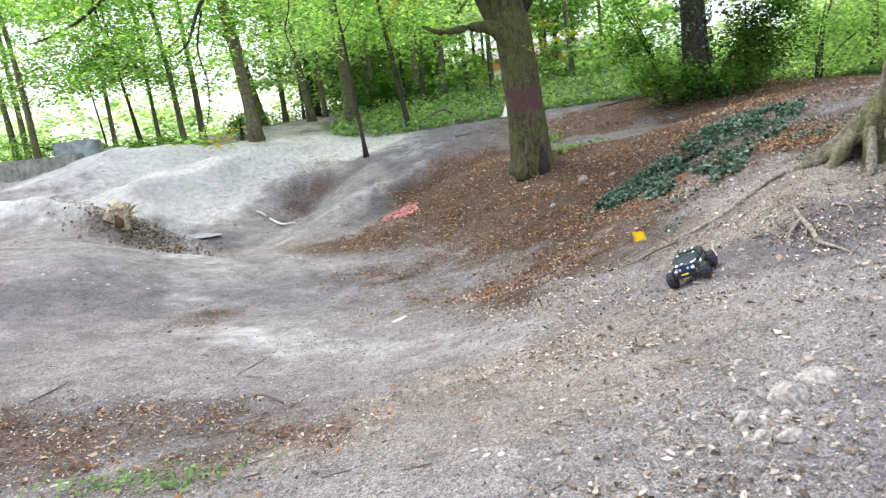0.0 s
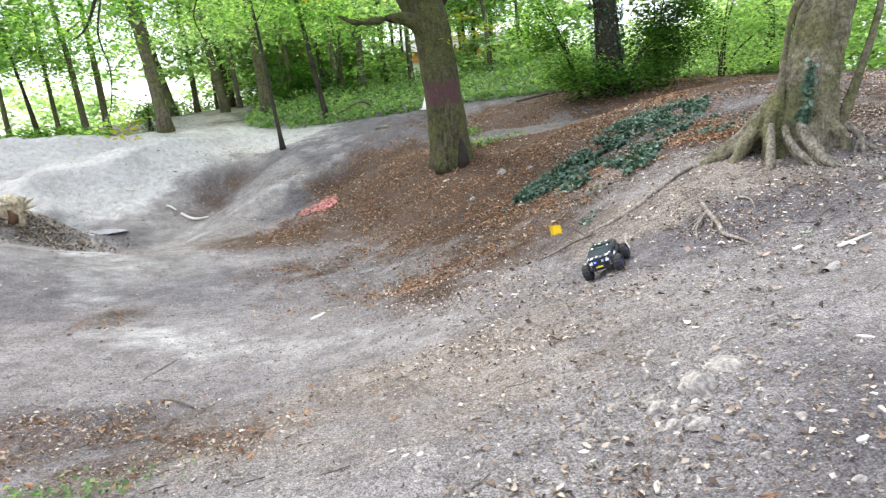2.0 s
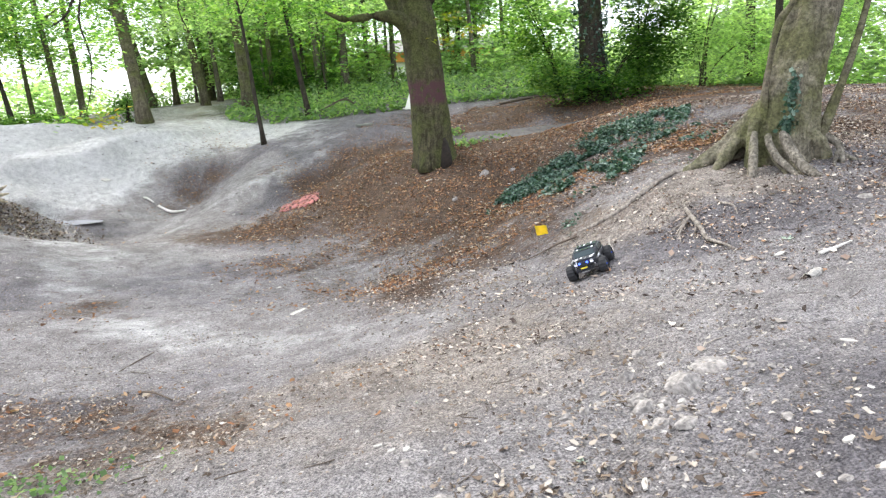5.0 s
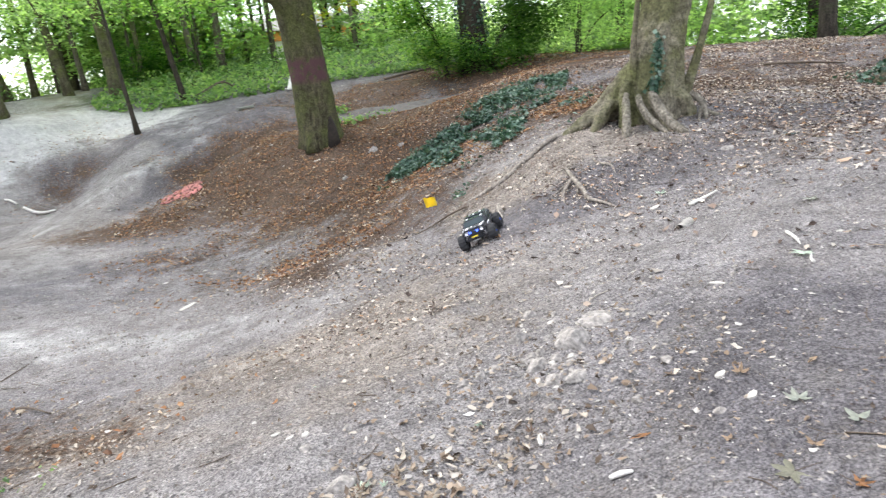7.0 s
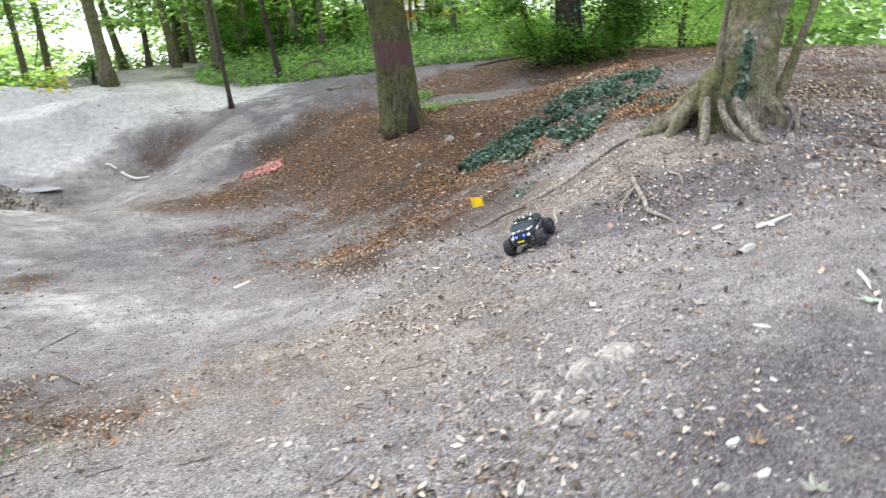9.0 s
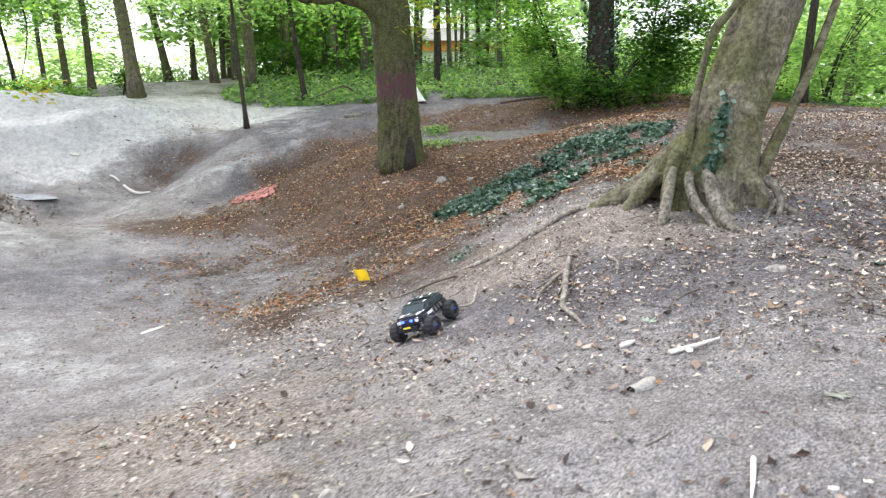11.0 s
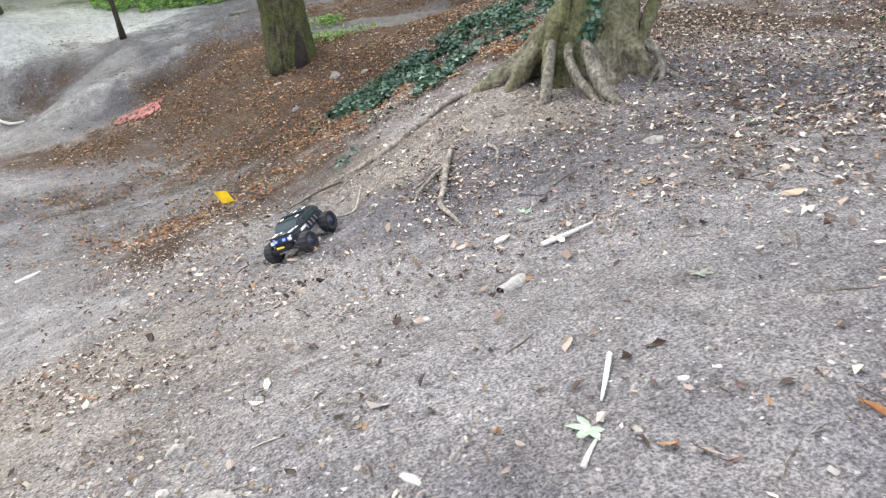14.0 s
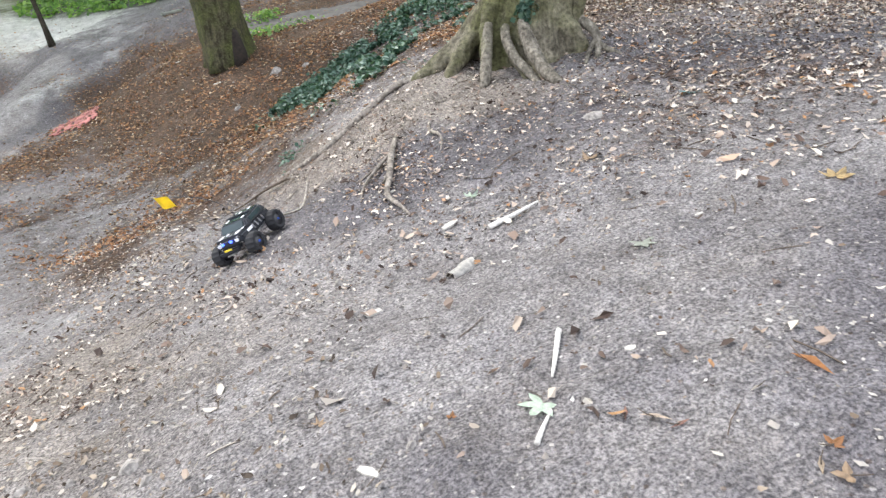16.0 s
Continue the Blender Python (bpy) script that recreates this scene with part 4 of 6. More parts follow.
bush("bramble_bush", -14.5, 35.5, [(0, 0, 0.4, 2.6, 0.8, 0.45), (-2, 0.5, 0.4, 1.5, 0.8, 0.4)], 2600, 0.16, LEAF, "low bramble bush behind the dirt jumps", 48)
bush("bramble_bush", -19.5, 36.5, [(0, 0, 0.6, 2.2, 1.0, 0.7), (-4, 1, 1.0, 2.2, 1.0, 1.0)], 2600, 0.17, LEAF, "low bramble bush by the concrete wall", 49)
bush("holly_bush", -4.6, 45.0, [(0, 0, 1.2, 2.2, 1.2, 1.3), (2.4, 1, 0.9, 2, 1.2, 1.0)], 3600, 0.2, LEAF_DEEP, "dark green bush in the wood", 50)

bank_tree = forest_tree("oak_tree", 9.75, 8.15, 0.34, (0.03, 0.0), 12, "brown tree on the bank with ivy over its roots", BARK_BROWN, seed=14, limbs=2, group="")
for i, (dx, dy) in enumerate(((-0.75, 0.15), (-0.55, -0.45), (0.3, -0.7), (0.7, 0.2))):
    limb("root", [(9.75, 8.15, bank_tree.location.z + 0.6), on_ground(9.75 + 0.5 * dx, 8.15 + 0.5 * dy, 0.12), on_ground(9.75 + dx, 8.15 + dy, -0.02)], [0.2, 0.13, 0.05], BARK_BROWN, bank_tree, 70 + i)
rng = np.random.default_rng(35)
k = 900
ang, d = rng.uniform(0, 6.28, k), np.abs(rng.normal(0.45, 0.25, k))
px, py = 9.65 + d * np.cos(ang), 8.15 + d * np.sin(ang)
add_leaves("ivy", np.stack([px, py, height(px, py) + 0.04 + np.clip(0.75 - d, 0, 0.6) * rng.random(k) * 0.8], -1), 0.075, rng, IVY, bank_tree, "dark green ivy over the roots", flat=0.7, width=0.85)

SLIM = [  # x, y, radius, lean, height, bark
    (-8.72, 32.0, 0.37, -0.10, 16, BARK_BROWN), (-12.9, 50, 0.34, -0.17, 16, BARK_BROWN), (-8.1, 42.9, 0.3, -0.12, 16, BARK_BROWN), (-5.05, 38.1, 0.38, -0.03, 17, BARK_BROWN), (-1.62, 32.2, 0.16, -0.13, 13, BARK_DARK),
    (-20.2, 34, 0.22, -0.05, 14, BARK_BROWN), (-16.6, 38, 0.11, -0.16, 13, BARK_DARK), (-17.0, 38.5, 0.1, -0.10, 13, BARK_DARK), (-18.2, 44, 0.17, -0.03, 14, BARK_BROWN), (-15.1, 40, 0.22, -0.06, 15, BARK_BROWN),
    (-14.7, 42, 0.24, -0.02, 15, BARK_BROWN), (-19.6, 40, 0.08, -0.10, 9, BARK_DARK), (-11.8, 52, 0.25, -0.02, 16, BARK_BROWN), (-10.2, 56, 0.26, -0.04, 16, BARK_BROWN), (-4.6, 48, 0.22, 0.0, 16, BARK_BROWN),
    (0.1, 56, 0.26, 0.0, 17, BARK_BROWN), (-2.6, 52, 0.14, -0.03, 15, BARK_DARK), (2.2, 60, 0.2, 0.02, 16, BARK_BROWN), (8.7, 55, 0.17, -0.04, 16, BARK_DARK), (9.3, 55.5, 0.16, 0.05, 16, BARK_DARK),
    (9.0, 56, 0.14, 0.10, 15, BARK_DARK), (13.0, 55, 0.2, -0.02, 16, BARK_BROWN), (4.4, 36.5, 0.2, -0.02, 15, BARK_DARK), (17.6, 28.5, 0.28, 0.0, 15, BARK_DARK), (23.5, 33, 0.25, 0.0, 15, BARK_BROWN),
    (17.5, 17.0, 0.36, 0.0, 14, BARK_DARK), (15.5, 23.5, 0.2, 0.02, 14, BARK_DARK), (22, 22, 0.4, 0.03, 15, BARK_DARK), (-25, 40, 0.25, -0.05, 15, BARK_BROWN),
    (-28, 46, 0.25, -0.02, 15, BARK_BROWN), (-23, 48, 0.2, 0.0, 15, BARK_BROWN), (-8.2, 60, 0.25, -0.03, 17, BARK_BROWN), (-5.3, 62, 0.2, 0.02, 17, BARK_BROWN), (5.5, 50, 0.13, -0.04, 15, BARK_DARK), (-1.0, 44, 0.1, -0.05, 13, BARK_DARK),
]
for i, (x, y, r, lean, tall, bark) in enumerate(SLIM):
    g = random.Random(900 + i)
    if y > 12:
        x, y = world(x, y)
        r, tall = 0.72 * r, 0.9 * tall
    crown = [(lean * 5 + g.uniform(-2, 2), g.uniform(-1.5, 1.0), g.uniform(2.8, 8.6) + 0.04 * (y - 27), g.uniform(1.6, 2.8), 1.4, g.uniform(0.7, 1.5)) for _ in range(8)]
    if x > 6 and y < 27:
        crown = [(b[0], b[1] + 1.5, b[2] + 1.8, *b[3:]) for b in crown]
    size = "slim" if r < 0.2 else "tall"
    forest_tree("slim_tree", x, y, r, (lean, 0.0), tall, "%s %s woodland tree with green leaves" % (size, "dark" if bark is BARK_DARK else "brown-barked"), bark, crown, seed=60 + i, leaf=0.20 if y < 40 else 0.27, count=3300, leafmat=LEAF_HAZED if y > 30 and x > -9 else LEAF, limbs=3)
BARK_FAR = bark_material("grey_brown_bark", (0.07, 0.06, 0.048), (0.19, 0.165, 0.13), (0.11, 0.12, 0.05), 0.12)
for i in range(34):
    g = random.Random(1500 + i)
    x, y = world(g.uniform(-11, 13), g.uniform(46, 74))
    crown = [(g.uniform(-1.5, 1.5), g.uniform(-1, 1), g.uniform(5, 11), g.uniform(1.2, 2.0), 1.2, g.uniform(0.6, 1.2)) for _ in range(4)]
    forest_tree("slim_tree", x, y, g.uniform(0.09, 0.2), (g.uniform(-0.06, 0.04), 0.0), g.uniform(13, 17), "thin straight brown woodland tree with sparse leaves", BARK_FAR, crown, seed=300 + i, leaf=0.3, count=900, leafmat=LEAF_HAZED, limbs=2)
forest_tree("sapling", -2.92, 25.17, 0.078, (-0.10, 0.0), 9, "thin dark sapling growing from the pale dirt", BARK_DARK, seed=9, bend=0.10, crown=[(-1, 0, 5.4, 1.5, 1.5, 1.1)], count=900, limbs=2, leaf=0.16, group="")

# far wood: foliage that closes the view on all sides
rng = np.random.default_rng(77)
blobs = []
for i in range(260):
    x = rng.uniform(-62, 60)
    y = rng.uniform(50, 88) - 0.012 * x * x * (x > 10)
    if x < -12 and rng.random() < 0.72:
        continue
    if x > 12 and rng.random() < 0.4:
        continue
    if x > 16:
        y = max(y - 12, 36 + rng.uniform(0, 14))
    blobs.append((x, y, 1.2 + rng.uniform(0.3, 9.8), rng.uniform(2, 4), rng.uniform(1.5, 3), rng.uniform(1.0, 2.2)))
def clear_of_house(b):
    return b[2] > 8.5 or abs(b[0] - 0.108 * b[1]) > 2.6 + 0.5 * b[3]


blobs = [(*world(b[0], b[1]), b[2] + 0.5, *b[3:]) for b in blobs if clear_of_house(b)]
far = add_leaves("far_foliage", leaf_cloud(rng, blobs, 84000, 0.55), 0.46, rng, LEAF_HAZED)
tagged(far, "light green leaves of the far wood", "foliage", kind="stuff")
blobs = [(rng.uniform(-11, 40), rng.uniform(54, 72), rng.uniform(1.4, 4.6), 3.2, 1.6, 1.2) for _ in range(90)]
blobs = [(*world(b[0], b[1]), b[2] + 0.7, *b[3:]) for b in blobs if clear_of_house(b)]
middle = add_leaves("far_foliage", leaf_cloud(rng, blobs, 42000, 0.5), 0.34, rng, LEAF_HAZED)
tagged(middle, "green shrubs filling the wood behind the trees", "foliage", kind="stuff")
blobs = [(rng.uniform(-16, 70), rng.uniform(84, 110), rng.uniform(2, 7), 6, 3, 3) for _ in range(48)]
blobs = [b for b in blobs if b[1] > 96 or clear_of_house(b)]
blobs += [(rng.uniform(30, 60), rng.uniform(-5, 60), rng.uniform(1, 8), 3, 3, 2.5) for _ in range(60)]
deep = add_leaves("far_foliage", leaf_cloud(rng, blobs, 52000, 0.9), 0.6, rng, LEAF_HAZED)
tagged(deep, "green leaves of the far wood edge", "foliage", kind="stuff")
# undergrowth
n = 52000
px, py = rng.uniform(-34, 34, n), 31 + 34 * rng.random(n) ** 1.5
py = py + np.clip((-px - 2) * 0.55, 0, 8) - np.clip(px - 3, 0, 14) * 0.35
keep = (hump(px, py, -9.6, 43, 2.6, 11, -12) < 0.3) & ((px > -13 - 0.25 * (py - 40)) | (py < 37)) & (value_noise(px * 0.5, py * 0.5, 21) > -0.28)
px, py = world(px[keep], py[keep])
keep = streak(px, py, 1.3, (-6.6, 29.5), (-7.0, 34), (-8.6, 46)) < 0.4
px, py = px[keep], py[keep]
pz = height(px, py) + np.abs(rng.normal(0, 0.32, len(px))) * (0.4 + 0.06 * (py - 26))
herbs = add_leaves("undergrowth", np.stack([px, py, pz], -1), 0.22, rng, HERB, flat=0.6)
tagged(herbs, "low green undergrowth of the wood floor", "undergrowth", kind="stuff")

# ---- ivy carpet on the bank ----
n = 36000
u, v = rng.random(n) ** 0.85, rng.normal(0, 1, n)
px = np.interp(u, (0, 0.15, 0.3, 0.5, 0.65, 0.8, 1), (2.75, 3.3, 4.0, 4.8, 5.4, 6.2, 7.2)) + 0.15 * v
py = np.interp(u, (0, 0.15, 0.3, 0.5, 0.65, 0.8, 1), (13.5, 13.6, 13.7, 14.1, 14.5, 14.5, 14.3)) + v * (0.16 + 0.3 * np.sin(2.6 * u + 0.2))
m2 = rng.random(n) < 0.34
u2 = rng.random(n)
px = np.where(m2, np.interp(u2, (0, 0.4, 0.7, 1), (3.35, 4.3, 5.1, 6.6)) + rng.normal(0, 0.12, n), px)
py = np.where(m2, np.interp(u2, (0, 0.4, 0.7, 1), (11.4, 10.9, 11.5, 12.8)) + rng.normal(0, 0.6, n), py)
keep = value_noise(px * 1.5, py * 1.5, 33) + 0.8 * value_noise(px * 4, py * 4, 34) + 0.5 * value_noise(px * 9, py * 9, 35) > np.where(m2, 0.34, -0.08)
px, py = px[keep], py[keep]
pz = height(px, py) + 0.02 + np.abs(rng.normal(0, 0.045, len(px)))
carpet = add_leaves("ivy_carpet", np.stack([px, py, pz], -1), 0.072, rng, IVY, flat=0.55, width=0.85)
tagged(carpet, "dark green ivy covering the bank", "ivy", kind="stuff")
k = 260
px, py = world(rng.normal(-2.25, 0.38, k), rng.normal(4.02, 0.13, k))
sprig = add_leaves("ivy_sprigs", np.stack([px, py, height(px, py) + 0.015 + 0.05 * rng.random(k)], -1), 0.045, rng, HERB, flat=0.5, width=0.8)
tagged(sprig, "small green ivy sprigs on the dirt", "ivy", kind="stuff")
px, py = rng.normal(2.84, 0.10, 60), rng.normal(9.15, 0.10, 60)
sprig = add_leaves("ivy_sprigs", np.stack([px, py, height(px, py) + 0.015 + 0.07 * rng.random(60)], -1), 0.05, rng, IVY, flat=0.5, width=0.8)
tagged(sprig, "blue-green ivy sprig beside a long root", "ivy", kind="stuff")
k = 420
px, py = np.concatenate([rng.normal(3.2, 0.5, k // 2), rng.normal(3.4, 0.25, k // 2)]), np.concatenate([rng.normal(19.2, 0.35, k // 2), rng.normal(23.6, 0.3, k // 2)])
px, py = world(px, py)
weed = add_leaves("weeds", np.stack([px, py, height(px, py) + 0.03 + 0.12 * rng.random(k)], -1), 0.11, rng, HERB, flat=0.7)
tagged(weed, "small yellow-green weeds behind the painted tree", "weeds", kind="stuff")


# ---- litter on the ground ----
WOOD_PALE = plain("pale_dead_wood", (0.36, 0.32, 0.27), 0.9, 0, 0.45, 40, 0.4, 0.003)
WOOD_WHITE = plain("bleached_dead_wood", (0.60, 0.57, 0.52), 0.9, 0, 0.3, 45, 0.4, 0.003)
WOOD_DARK = plain("dark_dead_wood", (0.10, 0.075, 0.055), 0.9, 0, 0.35, 30, 0.4, 0.003)
STONE = plain("pale_limestone", (0.29, 0.265, 0.24), 0.95, 0, 0.55, 26, 1.0, 0.03)
CHALK = plain("white_chalk_chip", (0.45, 0.42, 0.375), 0.9, 0, 0.3, 30, 0.5, 0.004)
CONCRETE = plain("weathered_concrete", (0.19, 0.19, 0.165), 0.95, 0, 0.5, 3.5, 0.5, 0.02)


def chips_material():
    m, n, l, b = mat("pebble_chips")
    rnd = n.new("ShaderNodeNewGeometry").outputs["Random Per Island"]
    c = ramp(n, l, rnd, [(0.0, (0.12, 0.10, 0.09)), (0.3, (0.27, 0.24, 0.21)), (0.6, (0.38, 0.35, 0.31)), (0.85, (0.44, 0.41, 0.37)), (1.0, (0.58, 0.55, 0.51))])
    l.new(c, b.inputs["Base Color"])
    b.inputs["Roughness"].default_value = 0.95
    return m


CHIPS = chips_material()


def scatter(n, rng, x0, x1, y0, y1, weight):
    """Places on the ground, thinned by weight(x, y) and thicker towards the front."""
    x, y = rng.uniform(x0, x1, n), y0 + (y1 - y0) * rng.random(n) ** 1.35
    keep = rng.random(n) < weight(x, y)
    return x[keep], y[keep]


def strew_leaves(name, n, size, rng, area, weight, label, lift=0.006, material=None):
    x, y = scatter(n, rng, *area, weight)
    ob = add_leaves(name, np.stack([x, y, height(x, y) + lift + 0.012 * rng.random(len(x))], -1), size, rng, material or (BITS if size < 0.06 else DRY), flat=0.24, fold=0.6, width=0.42, ragged=True)
    return tagged(ob, label, "leaf litter", kind="stuff")


def litter_weight(x, y):
    return np.clip((zone_masks(x, y)["litter"] * 1.15 - 0.05) * (0.62 + 1.5 * value_noise(x * 1.3, y * 1.3, 71) + 0.8 * value_noise(x * 3.5, y * 3.5, 72)), 0, 1)


rng = np.random.default_rng(101)
strew_leaves("leaf_litter", 150000, 0.062, rng, (-3, 14, 10, 26), lambda x, y: litter_weight(x, y) * (1 - 0.9 * ramp_up(x - 0.35 * (y - 10), 5.0, 6.5) * (1 - ramp_up(y, 17, 19))), "rusty brown fallen leaves under the trees")
strew_leaves("leaf_litter", 110000, 0.046, rng, (4, 16, 5, 17), lambda x, y: np.clip((x + 0.4 * y - 7.6) / 3, 0, 1) * np.clip(0.55 + 1.3 * value_noise(x * 1.2, y * 1.2, 51), 0.1, 1), "brown and buff fallen leaves on the bank", material=BANK_BITS)
strew_leaves("leaf_litter", 26000, 0.04, rng, (-6, 1, 2.5, 8), litter_weight, "dark brown leaf fragments on the dirt")
strew_leaves("leaf_litter", 90000, 0.029, rng, (-6, 9, 1.6, 14), lambda x, y: np.clip(0.25 + 1.3 * value_noise(x * 0.9, y * 0.9, 52), 0.04, 1) * np.where((y < 5) & (x > 2), 0.3, 0.62), "scattered dry leaf bits on the dirt")
strew_leaves("leaf_litter", 9000, 0.06, rng, (-8, -2, 21, 28), lambda x, y: np.clip(1.3 * hump(x, y, -5.1, 24.4, 1.8, 0.6, 70) * (0.6 + value_noise(x * 2, y * 2, 61)), 0, 1), "brown leaves gathered in the gully")
strew_leaves("leaf_litter", 2600, 0.055, rng, (-0.6, 2.2, 2.5, 4.2), lambda x, y: np.clip(hump(x, y, 0.66, 3.25, 0.36, 0.24, 0), 0, 1), "loose pile of pale and brown leaves")
strew_leaves("leaf_litter", 2600, 0.042, rng, (0.2, 2.8, 3.0, 5.4), lambda x, y: np.clip(0.15 + 0.9 * hump(x, y, 1.35, 4.1, 0.55, 0.6, 30), 0, 1), "brown leaf crumbs between the rubble stones")
strew_leaves("leaf_litter", 1100, 0.06, rng, (-6, -2.5, 9, 12), lambda x, y: hump(x, y, -4.2, 10.6, 0.4, 0.6, 0), "brown leaves in a hollow of the dirt")
strew_leaves("leaf_litter", 2600, 0.075, rng, (-16, 3, 16, 34), lambda x, y: np.full_like(x, 0.16), "scattered fallen leaves on the jumps")


def strew_chips(name, n, lo, hi, rng, area, weight, label, flat=0.3, material=None):
    """Angular pebbles: squashed, uneven octahedra, each an island."""
    x, y = scatter(n, rng, *area, weight)
    n = len(x)
    s = lo + (hi - lo) * rng.random(n) ** 3
    z = height(x, y) + s * flat * 0.2
    th = rng.uniform(0, 6.28, n)
    base = np.array([[1, 0, 0], [0.2, 0.8, 0], [-0.9, 0.1, 0], [-0.1, -0.7, 0], [0.1, 0.1, 1], [0, 0, -1.0]])
    p = base[None] * (1 + rng.uniform(-0.35, 0.35, (n, 6, 1))) * np.stack([s * rng.uniform(0.7, 1.4, n), s, s * flat], -1)[:, None]
    c, sn = np.cos(th)[:, None], np.sin(th)[:, None]
    q = np.stack([p[..., 0] * c - p[..., 1] * sn, p[..., 0] * sn + p[..., 1] * c, p[..., 2]], -1) + np.stack([x, y, z], -1)[:, None]
    tri = np.array([[0, 1, 4], [1, 2, 4], [2, 3, 4], [3, 0, 4], [1, 0, 5], [2, 1, 5], [3, 2, 5], [0, 3, 5]])
    t = (np.arange(n)[:, None, None] * 6 + tri[None]).reshape(-1, 3)
    me = bpy.data.meshes.new(name)
    fill_mesh(me, q.reshape(-1, 3), t)
    me.shade_flat()
    me.materials.append(material or CHIPS)
    return tagged(new(name, me), label, "pebbles", kind="stuff")


strew_leaves("leaf_litter", 5000, 0.065, rng, (-6, 1, 2.5, 8), litter_weight, "rusty brown leaves on dark soil")
strew_leaves("leaf_litter", 60000, 0.04, rng, (3.2, 10, 4.4, 10.5), lambda x, y: ramp_up(y + 0.5 * value_noise(x * 1.1, y * 1.1, 63), 4.7, 6.2) * np.clip(0.16 + 0.7 * value_noise(x * 1.4, y * 1.4, 55) + 0.45 * hump(x, y, 6.3, 7.2, 2.0, 1.1, 0), 0.04, 1) * (1 - 0.8 * hump(x, y, 4.2, 8.0, 0.8, 0.6, 0)), "buff and pale leaf fragments round the flared tree", material=BANK_BITS)
strew_leaves("leaf_litter", 5000, 0.055, rng, (5.0, 8.0, 4.8, 7.2), lambda x, y: np.clip(hump(x, y, 6.2, 6.0, 0.8, 0.55, 0) * (0.5 + 1.6 * value_noise(x * 2.2, y * 2.2, 64)), 0, 1), "orange and buff leaves drifted on the bank", material=BANK_BITS)
strew_leaves("leaf_litter", 2600, 0.075, rng, (0.8, 7.5, 3.6, 9.5), lambda x, y: np.clip(0.35 + 0.9 * value_noise(x * 1.2, y * 1.2, 65), 0.05, 1) * ramp_up(x + y, 6.0, 9.0), "torn pale and brown leaves scattered on the slope", material=BANK_BITS)
strew_leaves("leaf_litter", 9000, 0.05, rng, (-2.2, 2.6, 7, 14), lambda x, y: np.clip((0.6 + 1.5 * value_noise(x * 1.5, y * 1.5, 59)) * hump(x, y, 0.9, 10.6, 1.1, 2.2, 15), 0, 1), "rusty leaves strewn down into the hollow")
strew_leaves("leaf_litter", 22000, 0.036, rng, (0.0, 3.8, 5.5, 11), lambda x, y: np.clip(0.2 + 1.0 * value_noise(x * 1.4, y * 1.4, 56), 0.0, 1), "pale leaf fragments on the slope of the hollow", material=BANK_BITS)
rng = np.random.default_rng(102)
strew_chips("pebbles", 46000, 0.003, 0.013, rng, (-5, 9, 1.6, 12), lambda x, y: np.clip(0.45 + 1.3 * value_noise(x * 1.1, y * 1.1, 53), 0.1, 1), "small pale stone chips in the dirt")
strew_chips("pebbles", 9000, 0.008, 0.028, rng, (-5, 8, 2.2, 13), lambda x, y: np.clip(0.16 + hump(x, y, 1.5, 4.2, 0.8, 0.9, 30), 0, 1), "larger pale stone chips in the dirt")
strew_chips("pebbles", 4500, 0.02, 0.06, rng, (-17, 8, 12, 34), lambda x, y: np.full_like(x, 0.5), "pale stones strewn over the jumps")


def strew_twigs(n, rng, area):
    bm = bmesh.new()
    for _ in range(n):
        x, y = rng.uniform(area[0], area[1]), area[2] + (area[3] - area[2]) * rng.random() ** 1.5
        a, ln, r = rng.uniform(0, 6.28), rng.uniform(0.04, 0.22), rng.uniform(0.0018, 0.005)
        prev = None
        for s in (-0.5, 0.0, 0.5):
            bx, by = x + math.cos(a + 0.25 * s) * ln * s, y + math.sin(a + 0.25 * s) * ln * s
            bz = ground_at(bx, by) + r * 1.2
            ring = [bm.verts.new((bx - math.sin(a) * r * math.cos(k), by + math.cos(a) * r * math.cos(k), bz + r * math.sin(k))) for k in (0.5, 2.6, 4.7)]
            if prev:
                for k in range(3):
                    bm.faces.new((prev[k], prev[(k + 1) % 3], ring[(k + 1) % 3], ring[k]))
            prev = ring
    return bm


CLODS = plain("dirt_clods", (0.13, 0.117, 0.11), 0.98, 0, 0.5, 40, 0.8, 0.01)
strew_chips("clods", 22000, 0.005, 0.02, rng, (-5, 8.5, 1.7, 11), lambda x, y: np.clip(0.35 + 1.6 * value_noise(x * 1.6, y * 1.6, 57), 0.06, 1), "grey crumbs of dry dirt", 0.5, CLODS)
strew_chips("clods", 4000, 0.02, 0.06, rng, (-16, 4, 11, 32), lambda x, y: np.clip(0.3 + 1.6 * value_noise(x * 0.8, y * 0.8, 58), 0.05, 1), "grey lumps of dirt on the jumps", 0.4, CLODS)
rng = np.random.default_rng(103)
tagged(part("twigs", strew_twigs(420, rng, (-5, 8, 1.8, 13)), WOOD_DARK), "dark broken twigs scattered on the dirt", "twigs", kind="stuff")
tagged(part("twigs", strew_twigs(50, rng, (-5, 8, 1.8, 13)), WOOD_PALE), "pale dry twigs scattered on the dirt", "twigs", kind="stuff")


